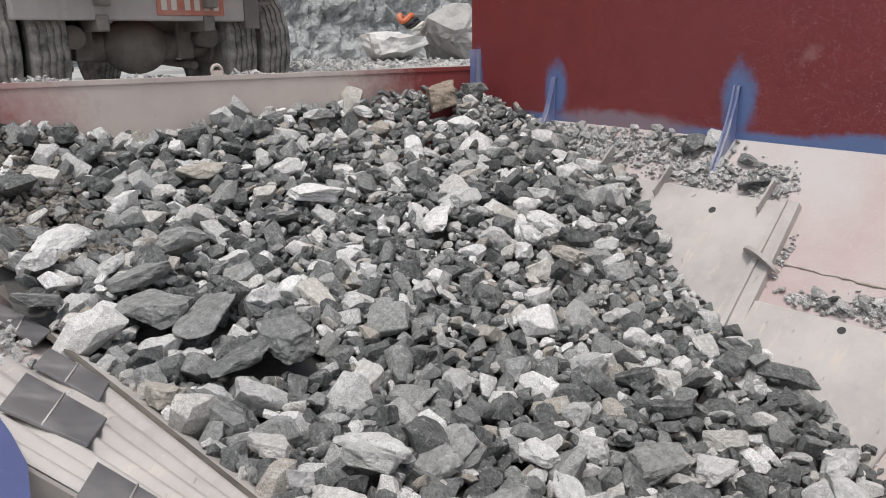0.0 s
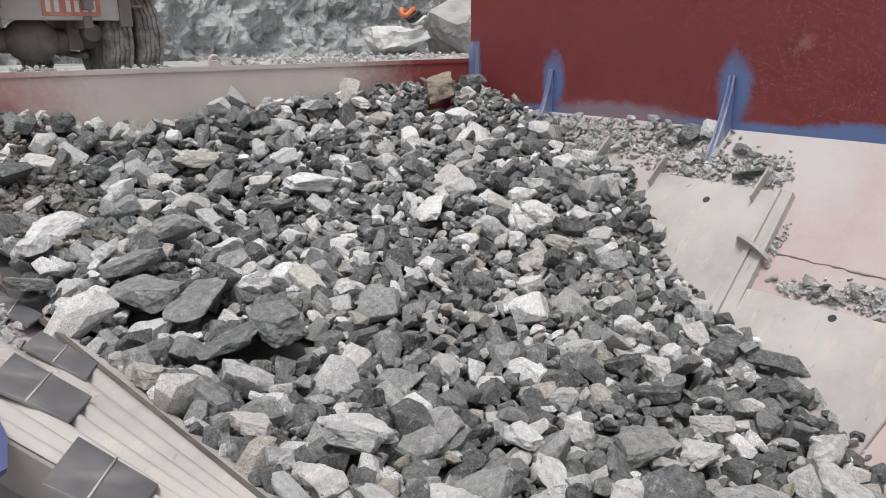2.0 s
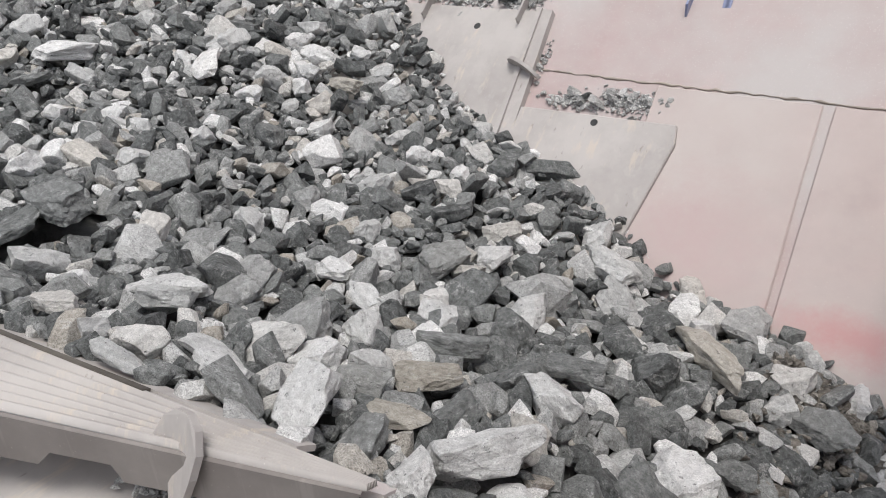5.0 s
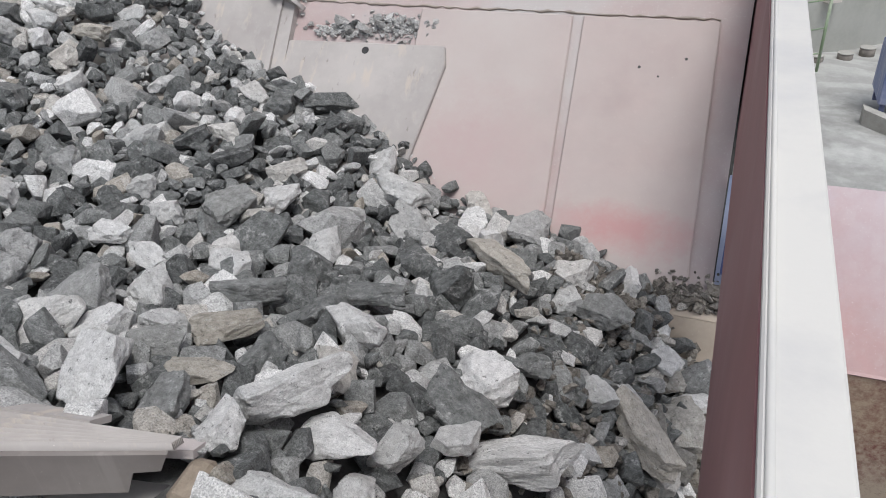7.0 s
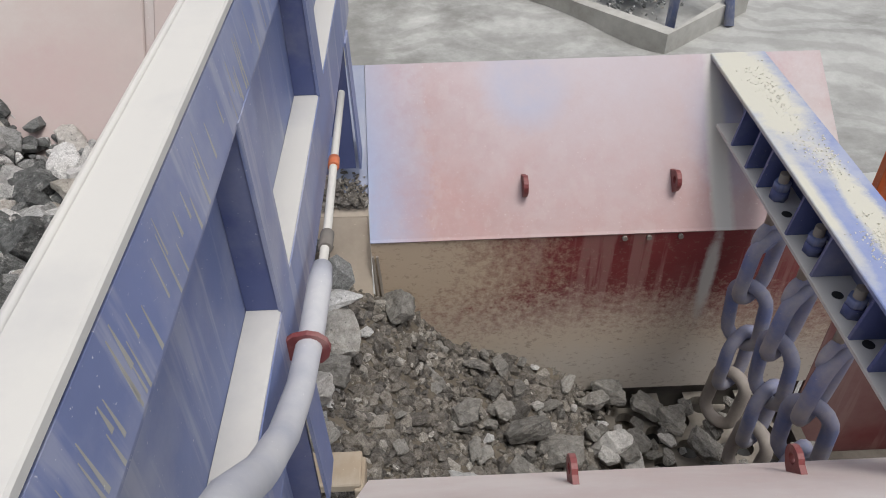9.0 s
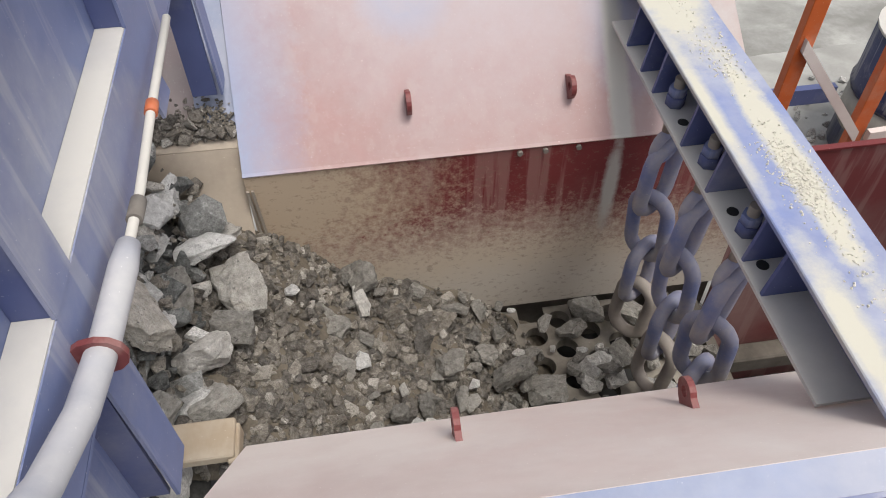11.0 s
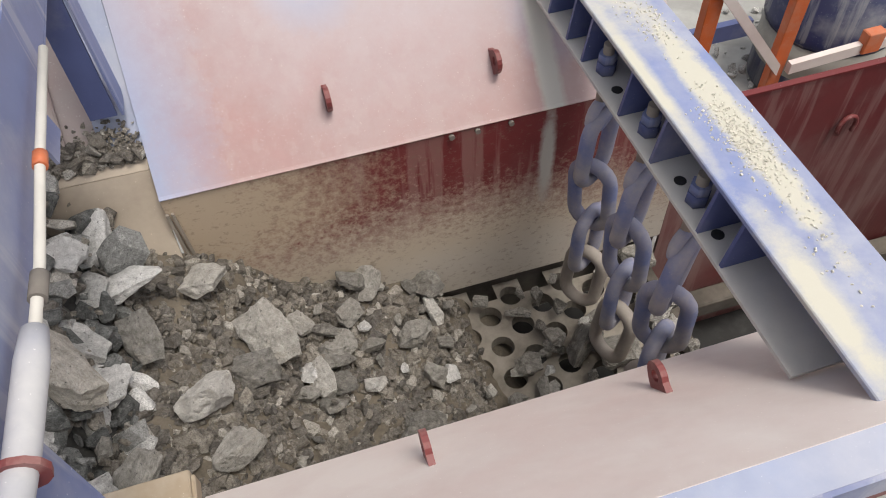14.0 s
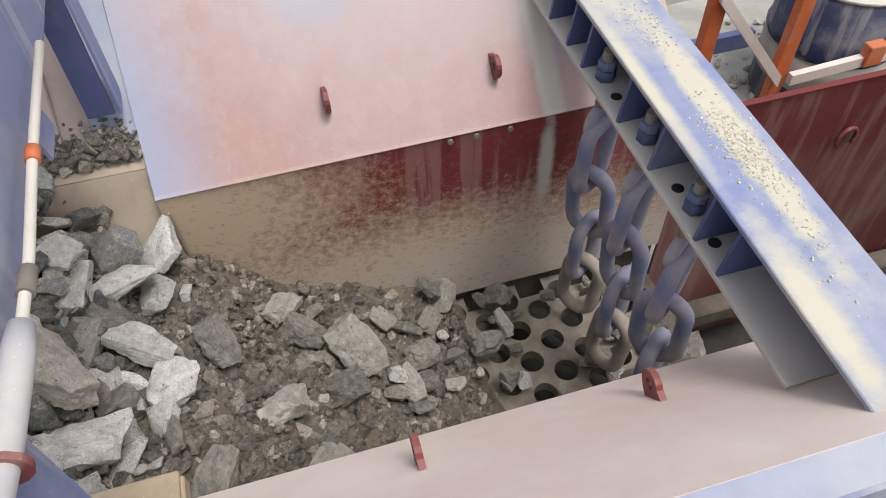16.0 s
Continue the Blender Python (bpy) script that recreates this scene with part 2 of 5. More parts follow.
def coat(m, spots):
    """Spray further colours over a paint: spots are (mask maker, colour)."""
    nt, b = m.node_tree, m.node_tree.nodes["Principled BSDF"]
    sock = b.inputs["Base Color"]
    col = sock.links[0].from_socket
    for mask, colour in spots:
        col = mix(nt, mask(nt), col, colour)
    nt.links.new(col, sock)
    return m


SPRAY = (0.105, 0.155, 0.31)
M_REDWALL = coat(paint_mat("red_wall_paint", (0.19, 0.027, 0.029), (0.44, 0.31, 0.29), -0.08, 2.2, specks=0.635, rough=0.45), [
    (lambda nt: blob(nt, coords(nt), -1.25, -0.16, 0.14, 0.26), SPRAY),
    (lambda nt: blob(nt, coords(nt), 0.31, -0.16, 0.14, 0.27), SPRAY),
    (lambda nt: blob(nt, coords(nt), 1.88, -0.16, 0.14, 0.27), SPRAY),
    (lambda nt: blob(nt, coords(nt), -2.18, -0.1, 0.06, 0.3), SPRAY),
    (lambda nt: blob(nt, coords(nt), 0.0, -0.40, 40.0, 0.075, wobble=0.35), SPRAY),
    (lambda nt: blob(nt, coords(nt), 1.1, -0.36, 0.35, 0.08), SPRAY),
    (lambda nt: blob(nt, coords(nt), -0.6, -0.36, 0.7, 0.10), (0.22, 0.16, 0.19))])
M_TIP = coat(paint_mat("dusty_tan_tip_plate", (0.50, 0.42, 0.385), (0.56, 0.505, 0.465), 0.7, 0.8, specks=0.72), [
    (lambda nt: blob(nt, coords(nt), 2.3, 0.9, 1.4, 1.9, i=1, wobble=0.35, soft=0.45), (0.235, 0.045, 0.045)),
    (lambda nt: blob(nt, coords(nt), -1.75, 0.65, 0.95, 0.8, i=1, wobble=0.45, soft=0.25), (0.32, 0.13, 0.125)),
    (lambda nt: ramp(nt, [(0.70, grey(0.0)), (0.73, grey(0.7))], noise_fac(nt, 30, 4, 0.6, (1, 1, 0.6))), (0.25, 0.21, 0.19))])
PALEBLUE = (0.31, 0.365, 0.52)
M_PINK = coat(paint_mat("faded_pink_primer", (0.41, 0.235, 0.225), (0.49, 0.41, 0.405), 0.66, 1.3, rough=0.42, streak=0.2, specks=0.67), [
    (lambda nt: blob(nt, coords(nt), -0.98, 0.50, 0.40, 0.85, wobble=0.35, soft=0.2), PALEBLUE),
    (lambda nt: blob(nt, coords(nt), -0.2, 0.74, 0.22, 0.17, wobble=0.3, soft=0.55), PALEBLUE),
    (lambda nt: blob(nt, coords(nt), 0.62, 0.62, 0.20, 0.26, wobble=0.3, soft=0.1), PALEBLUE),
    (lambda nt: blob(nt, coords(nt), 0.98, 0.2, 0.22, 0.9, soft=0.2), (0.50, 0.47, 0.45)),
    (lambda nt: blob(nt, coords(nt), 0.1, 0.85, 1.3, 0.55, wobble=0.4, soft=0.1), (0.47, 0.42, 0.445)),
    (lambda nt: blob(nt, coords(nt), 0.575, 0.40, 0.055, 0.55, wobble=0.3, soft=0.55, freq=22), (0.51, 0.50, 0.465))])
M_LOWRED = coat(paint_mat("scraped_red_plate", (0.20, 0.035, 0.037), (0.34, 0.20, 0.18), 0.25, 0.9, streak=0.5), [
    (lambda nt: blob(nt, coords(nt), -0.95, 0.1, 0.95, 0.5, wobble=0.7, soft=0.45, freq=40), (0.52, 0.42, 0.31)),
    (lambda nt: blob(nt, coords(nt), 0.0, -0.5, 2.2, 0.5, wobble=0.7, soft=0.4, freq=40), (0.57, 0.49, 0.39)),
    (lambda nt: blob(nt, coords(nt), 0.2, -0.75, 2.5, 0.42, wobble=0.25), (0.57, 0.52, 0.455)),
    (lambda nt: ramp(nt, [(0.56, grey(0.0)), (0.62, grey(0.45))], noise_fac(nt, 42, 6, 0.75, (0.7, 1, 1.2))), (0.22, 0.15, 0.11)),
    (lambda nt: blob(nt, coords(nt), 0.56, 0.02, 0.04, 0.30, wobble=0.4, soft=0.5, freq=25), (0.50, 0.48, 0.44))])
M_LINERPINK = coat(paint_mat("pink_stained_liner", (0.43, 0.335, 0.315), (0.47, 0.425, 0.40), 0.8, 1.0, specks=0.70), [
    (lambda nt: blob(nt, coords(nt), 2.38, -0.50, 0.42, 0.10, j=1, wobble=0.8, soft=0.1), (0.45, 0.27, 0.26)),
    (lambda nt: blob(nt, coords(nt), 1.62, -0.30, 0.45, 0.32, j=1, wobble=0.8, soft=0.0), (0.44, 0.345, 0.33))])
M_LINER = coat(M_LINER, [
    (lambda nt: ramp(nt, [(0.56, grey(0.0)), (0.66, grey(0.5))], noise_fac(nt, 16, 7, 0.7, (1.0, 0.25, 0.25))), (0.55, 0.475, 0.385)),
    (lambda nt: ramp(nt, [(0.64, grey(0.0)), (0.70, grey(0.6))], noise_fac(nt, 26, 6, 0.7, (1.0, 0.4, 0.4))), (0.19, 0.17, 0.155))])
CREAM = (0.53, 0.515, 0.44)
M_BEAMTOP = coat(paint_mat("half_dusty_blue_flange", (0.215, 0.265, 0.47), (0.40, 0.42, 0.50), 0.45, 4.5, rough=0.65, specks=0.74), [
    (lambda nt: blob(nt, coords(nt), -0.02, 0.80, 0.17, 0.62, j=1, wobble=0.5, soft=0.5, freq=11), CREAM),
    (lambda nt: blob(nt, coords(nt), 0.04, -0.15, 0.055, 0.62, j=1, wobble=0.55, soft=0.6, freq=16), CREAM),
    (lambda nt: blob(nt, coords(nt), -0.07, -0.75, 0.06, 0.35, j=1, wobble=0.5, soft=0.4, freq=14), CREAM),
    (lambda nt: blob(nt, coords(nt), -0.09, 0.05, 0.035, 0.5, j=1, wobble=0.5, soft=0.3, freq=14), CREAM)])


# ---- building helpers ----
def box(bm, lo, hi, m=None):
    x, y, z = ([a, b] for a, b in zip(lo, hi))
    vs = [bm.verts.new((x[i], y[j], z[k])) for i in (0, 1) for j in (0, 1) for k in (0, 1)]
    for f in ((0, 1, 3, 2), (4, 6, 7, 5), (0, 4, 5, 1), (2, 3, 7, 6), (0, 2, 6, 4), (1, 5, 7, 3)):
        bm.faces.new([vs[i] for i in f])
    if m:
        bmesh.ops.transform(bm, matrix=m, verts=vs)
    return bm


def slab(bm, corners, thick):
    """A plate with the given upper corners (in order) and a thickness below them."""
    c = [Vector(p) for p in corners]
    n = (c[1] - c[0]).cross(c[2] - c[0]).normalized()
    top = [bm.verts.new(p) for p in c]
    low = [bm.verts.new(p - n * thick) for p in c]
    bm.faces.new(top)
    bm.faces.new(low[::-1])
    for i in range(len(c)):
        j = (i + 1) % len(c)
        bm.faces.new((top[j], top[i], low[i], low[j]))
    return bm


def tube(bm, pts, radius, seg=10, radii=None):
    """A round bar or pipe along points."""
    pts = [Vector(p) for p in pts]
    rings = []
    side = None
    for i, p in enumerate(pts):
        d = (pts[min(i + 1, len(pts) - 1)] - pts[max(i - 1, 0)]).normalized()
        if side is None:
            side = d.orthogonal().normalized()
        side = (side - d * side.dot(d)).normalized()
        up = d.cross(side)
        r = radii[i] if radii else radius
        rings.append([bm.verts.new(p + r * (math.cos(a) * side + math.sin(a) * up)) for a in (2 * math.pi * k / seg for k in range(seg))])
    for a, b in zip(rings, rings[1:]):
        for k in range(seg):
            f = bm.faces.new((a[k], a[(k + 1) % seg], b[(k + 1) % seg], b[k]))
            f.smooth = True
    bm.faces.new(rings[0][::-1])
    bm.faces.new(rings[-1])
    return bm


def bevel(bm, w):
    bmesh.ops.bevel(bm, geom=bm.edges[:], offset=w, segments=1, affect="EDGES", clamp_overlap=True)
    return bm


def origin(ob):
    v = ob.location.copy()
    while ob.parent:
        ob = ob.parent
        v += ob.location
    return v


def finish(name, bm, material):
    bmesh.ops.recalc_face_normals(bm, faces=bm.faces)
    me = bpy.data.meshes.new(name)
    bm.to_mesh(me)
    bm.free()
    me.materials.append(material)
    return me


def solo(name, bm, material, label, category, kind="", group=""):
    return tagged(new(name, finish(name, bm, material)), label, category, group, kind)


def thing(name, at, label, category, group="", kind=""):
    e = new(name)
    e.location = at
    return tagged(e, label, category, group, kind)


def part(name, bm, material, parent, label=""):
    bmesh.ops.translate(bm, verts=bm.verts, vec=-origin(parent))
    ob = new(name, finish(name, bm, material))
    ob.parent = parent
    return tagged(ob, label)


def B():
    return bmesh.new()


# ---- plan: heights and planes ----
KF = 0.93


def far_slope(y):
    return -0.39 + KF * (y - 4.258)


def far_y(z):
    return 4.258 + (z + 0.39) / KF


def near_y(x):
    return 0.393 + (x + 4.297) * 0.121


ZN_X, ZN = [-5.22, -4.9, -4.3, -3.5, -0.67, -0.3, 0.0, 0.3], [-0.10, -0.40, -0.78, -0.96, -1.02, -1.32, -1.70, -2.12]
ZF_X, ZF = [-5.22, -4.37, -3.16, -2.56, -2.25, -1.7, -1.28, -0.85, -0.37, 0.1, 0.3], [-0.29, -0.41, -0.68, -1.01, -1.16, -1.29, -1.42, -1.58, -1.65, -1.83, -2.05]
ZC_X, ZC = [-0.5, 0.0, 0.40, 0.55, 0.63, 0.75, 1.0, 1.2, 1.5, 1.68, 4.0], [-1.72, -1.95, -2.17, -2.27, -2.34, -2.50, -2.61, -2.71, -2.88, -2.965, -2.965]


def pile_z(x, y):
    """Height of the heap in the hopper (works on arrays)."""
    zn, zf = np.interp(x, ZN_X, ZN), np.interp(x, ZF_X, ZF)
    yn, yf = 0.393 + (x + 4.297) * 0.121, 4.258 + (zf + 0.39) / KF
    u = np.clip((y - yn) / (yf - yn), -0.2, 1.1)
    sag = np.interp(x, [-5.22, -4.4, -3.3, -1.0, 0.0], [-0.02, -0.10, -0.15, -0.16, -0.05])
    z = zn * (1 - u) + zf * u + sag * 4 * u * (1 - u)
    back = np.exp(-((x + 5.22) / 0.7) ** 2)
    z = z + back * (-0.16 * np.exp(-((y - 1.4) / 0.6) ** 2) + 0.10 * np.exp(-((y - 3.5) / 0.7) ** 2))
    return z + 0.03 * np.sin(3.1 * x + 1) * np.sin(2.7 * y)


def chute_z(x, y):
    return np.interp(x, ZC_X, ZC) + 0.02 * np.sin(7 * x) * np.sin(6 * y)


# ---- large structure ----
def build_ground():
    """One sheet: the tipping bench behind the hopper and the yard far below, with the bank between them."""
    bm = B()
    xs = np.concatenate([np.linspace(-60, -16, 12), np.linspace(-15, -5.8, 40), [-5.65, -5.5, -5.4, -5.28, -5.26], np.linspace(-5, 14, 40), np.linspace(16, 60, 10)])
    ys = np.concatenate([np.linspace(-40, -6, 10), np.linspace(-5, 9, 50), np.linspace(9.5, 26, 50), np.linspace(28, 90, 14)])
    grid = []
    for x in xs:
        row = []
        for y in ys:
            n = noise.fractal(Vector((x * 0.35, y * 0.35, 3.0)), 1.0, 2.0, 5)
            if x < -5.27:
                side = max(0, min(1, (y - 2.95) / 0.5))
                berm = max(0, 1 - (-5.28 - x) / 0.45)
                z = -0.33 + 0.30 * side + (0.32 - 0.28 * side) * berm + 0.02 * n - 0.30 * side * max(0, min(1, (-9.2 - x) / 1.5)) - 0.12 * max(0, min(1, (-12 - x) / 8))
            else:
                z = -5.5 + 0.09 * n + 0.05 * math.sin(1.9 * y + 1.2 * math.sin(x * 0.6)) * (1 if y > 4 else 0)
            row.append(bm.verts.new((x, y, z)))
        grid.append(row)
    for a, b in zip(grid, grid[1:]):
        for j in range(len(ys) - 1):
            bm.faces.new((a[j], b[j], b[j + 1], a[j + 1])).smooth = True
    solo("ground", bm, M_YARD, "pale dusty quarry ground with tyre tracks", "ground", "structure")


def build_cliff():
    bm = B()
    n, h = 380, 110
    grid = []
    for i in range(n):
        row = []
        for j in range(h):
            y, z = -14 + 50 * i / (n - 1), -0.8 + 16.0 * j / (h - 1)
            v = Vector((y * 0.55, z * 0.55, 1.7))
            d = 0.25 * noise.fractal(v, 0.7, 2.1, 7) + 0.16 * noise.voronoi(v * 1.3)[0][0] + 0.16 * noise.voronoi(Vector((v.x * 5.0, v.y * 3.4, 0.4)))[0][0] + 0.09 * noise.voronoi(v * 9.0)[0][0]
            row.append(bm.verts.new((-27 - 0.22 * z + 2.4 * d, y + 0.25 * noise.noise(v * 3), z)))
        grid.append(row)
    for a, b in zip(grid, grid[1:]):
        for j in range(h - 1):
            bm.faces.new((a[j], a[j + 1], b[j + 1], b[j]))
    solo("backdrop_cliff", bm, M_CLIFF, "blasted grey rock face of the quarry", "cliff", "structure")


def build_hopper():
    tip = thing("wall_back", (-5.22, 2, -0.9), "low tipping wall of dusty red steel plate", "wall", kind="structure")
    part("plate", box(B(), (-5.244, -0.6, -2.0), (-5.224, 4.258, -0.006)), M_TIP, tip)
    part("edge_bar", box(B(), (-5.258, -0.6, -0.03), (-5.216, 4.25, 0.002)), M_TIP, tip)
    eye = B()
    box(eye, (-5.25, 1.94, 0.0), (-5.23, 2.02, 0.035))
    tube(eye, [(-5.24, 1.98 + 0.036 * math.cos(a), 0.035 + 0.036 * math.sin(a)) for a in np.linspace(0, 2 * math.pi, 14)], 0.012, 6)
    part("lifting_eye", eye, M_TIP, tip)
    red = thing("wall_far", (-3, 4.28, 0), "tall hopper side wall in speckled dark red paint", "wall", kind="structure")
    part("plate", box(B(), (-5.27, 4.258, -0.39), (0.28, 4.278, 1.25)), M_REDWALL, red)
    part("corner_post", box(B(), (-5.215, 4.19, -0.5), (-5.15, 4.256, 0.14)), M_BLUE, red, "blue primed corner post")
    slope = thing("slope_far", (-2.5, 3.4, -1.1), "dusty tan sloping hopper plate with faint red paint", "hopper wall", kind="structure")
    part("plate", slab(B(), [(-5.22, 4.256, far_slope(4.256)), (-5.22, 2.66, far_slope(2.66)), (0.28, 2.66, far_slope(2.66)), (0.28, 4.256, far_slope(4.256))], 0.02), M_SLOPE, slope)
    nrm = Vector((0, -KF, 1)).normalized()

    def on(x, y, lift=0.0):
        return Vector((x, y, far_slope(y))) + nrm * lift

    def sheet(name, pts, lift, mat, label=""):
        return part(name, bevel(slab(B(), [on(x, y, lift) for x, y in pts], lift - 0.001), min(0.006, lift * 0.3)), mat, slope, label)

    sheet("liner_plate", [(-3.5, 3.95), (-3.5, 2.95), (-2.02, 2.95), (-2.17, 3.95)], 0.030, M_LINER, "scratched wear plate")
    sheet("liner_plate", [(-1.995, 3.49), (-1.97, 2.8), (-1.40, 2.8), (-1.17, 3.05), (-1.095, 3.43), (-1.12, 3.505)], 0.045, M_LINER, "scratched wear plate with a cut corner")
    sheet("liner_plate", [(-1.30, 3.665), (-1.26, 2.80), (-0.46, 2.80), (-0.52, 3.665)], 0.020, M_LINERPINK)
    sheet("liner_plate", [(-0.47, 3.665), (-0.425, 2.72), (0.185, 2.72), (0.155, 3.665)], 0.022, M_LINERPINK)
    rail = B()
    for a, b, w, h in (((-2.10, 3.95), (-1.99, 3.15), 0.075, 0.045), ((-2.14, 3.95), (-2.05, 3.15), 0.03, 0.062)):
        p, q, up = on(*a), on(*b), nrm * h
        d = Vector((w / 2, 0, 0))
        slab(rail, [p - d + up, q - d + up, q + d + up, p + d + up], h)
    part("clamp_rail", rail, M_LINER, slope, "dusty steel bar holding the wear plate")
    cap = B()
    c0 = on(-2.09, 3.655, 0.03)
    ax = (on(-1.93, 3.61, 0.03) - c0).normalized()
    ay = nrm
    ring = [c0 + ax * 0.125 * math.cos(a) + ay * 0.085 * math.sin(a) for a in np.linspace(0, math.pi, 11)]
    slab(cap, ring, 0.02)
    part("rail_cap", cap, M_LINER, slope, "half-round steel cap across the bar")
    for x, y, w in ((-2.955, 3.94, 0.15), (-3.48, 4.03, 0.12), (-2.265, 3.95, 0.15)):
        tab = B()
        slab(tab, [on(x - 0.004, y + w / 2, 0.0), on(x - 0.004, y - w / 2, 0.0), on(x + 0.012, y - w / 2, 0.09), on(x + 0.012, y + w / 2, 0.09)], 0.012)
        part("tab", bevel(tab, 0.003), M_LINER, slope, "upright steel tab")
    for x, y, lift, r in ((-2.527, 3.85, 0.0305, 0.022), (-1.54, 3.465, 0.0455, 0.02), (-0.17, 3.48, 0.0225, 0.007), (0.03, 3.52, 0.0225, 0.007), (-0.08, 3.45, 0.0225, 0.005)):
        hole = B()
        tube(hole, [on(x, y, lift - 0.004), on(x, y, lift + 0.0015)], r, 10)
        part("bolt_hole", hole, M_BLACK, slope)
    seam = B()
    rnd = random.Random(5)
    xs = np.linspace(-2.0, 0.15, 60)
    tube(seam, [on(x, 3.68 + rnd.uniform(-0.004, 0.004), 0.003) for x in xs], 0.006, 6, [rnd.uniform(0.002, 0.009) for _ in xs])
    part("weld_seam", seam, M_WORN, slope, "rough crusted weld seam")
    for x in (-4.26, -2.70, -1.12):
        g = B()
        pts = [(4.254, -0.065), (4.235, -0.065), (4.215, -0.17), (4.17, -0.31), (4.11, -0.45), (4.03, far_slope(4.03)), (4.254, far_slope(4.254))]
        front = [g.verts.new((x - 0.009, y, z)) for y, z in pts]
        back = [g.verts.new((x + 0.009, y, z)) for y, z in pts]
        g.faces.new(front), g.faces.new(back[::-1])
        for i in range(len(pts)):
            j = (i + 1) % len(pts)
            g.faces.new((front[i], back[i], back[j], front[j]))
        gus = thing("gusset", (x, 4.2, -0.4), "curved blue steel gusset welded to the red wall", "gusset", "gussets on the hopper wall")
        part("web", g, M_BLUE, gus)
        rim = B()
        for k in range(5):
            (ya, za), (yb, zb) = pts[k], pts[k + 1]
            slab(rim, [(x - 0.022, ya, za), (x - 0.022, yb, zb), (x + 0.022, yb, zb), (x + 0.022, ya, za)], 0.008)
        part("rim", rim, M_BLUE, gus)
    lug = B()
    slab(lug, [on(-1.315, 4.07, 0.0), on(-1.315, 3.98, 0.0), on(-1.305, 4.0, 0.07), on(-1.305, 4.05, 0.07)], 0.012)
    solo("slope_lug", lug, M_BLUE, "small blue lifting lug on the tan slope", "lug")
    drifts = ((-3.5, 4.13, 0.75, 0.13, 900, 0.014), (-2.75, 4.03, 0.42, 0.11, 420, 0.013), (-2.30, 4.03, 0.15, 0.10, 420, 0.010), (-1.38, 3.58, 0.24, 0.05, 520, 0.008), (-1.72, 3.55, 0.2, 0.03, 120, 0.013), (-4.3, 4.15, 0.4, 0.10, 300, 0.018), (-2.0, 3.72, 0.03, 0.10, 60, 0.008))
    rnd = random.Random(31)
    stones = []
    for cx, cy, sx, sy, n, r in drifts:
        for _ in range(n):
            stones.append((cx + rnd.gauss(0, sx * 0.42), min(4.23, cy + rnd.gauss(0, sy * 0.45)), r * rnd.uniform(0.4, 1.3) * (2.4 if rnd.random() < 0.06 else 1)))
    stone_mass("slope_chips", stones, lambda x, y: far_slope(y), M_CHIPS, "pale stone chips lying on the hopper slope", "gravel", 8, 1.0, -0.9)
    for x, y, a in ((-2.93, 4.16, 0.10), (-2.78, 4.20, 0.085), (-2.50, 4.12, 0.055), (-2.37, 3.99, 0.075), (-3.06, 4.20, 0.05), (-1.66, 3.57, 0.04)):
        ob = new("rock", big_rock_mesh(int(-x * 50), M_ROCK))
        ob.matrix_world = Matrix.LocRotScale((x, y, far_slope(y) + 0.55 * a), Euler((0.6, 0.1, x * 9)), (2.1 * a, 1.8 * a, 1.2 * a))
        tagged(ob, "grey rock caught on the hopper slope", "rock", "rocks on the slope")


def on_near(x, off, lift=0.0):
    """A place on the near side: off metres back from the edge of the heap, towards the near wall."""
    return Vector((x, near_y(x) - off, -0.995 + 0.36 * off + lift))


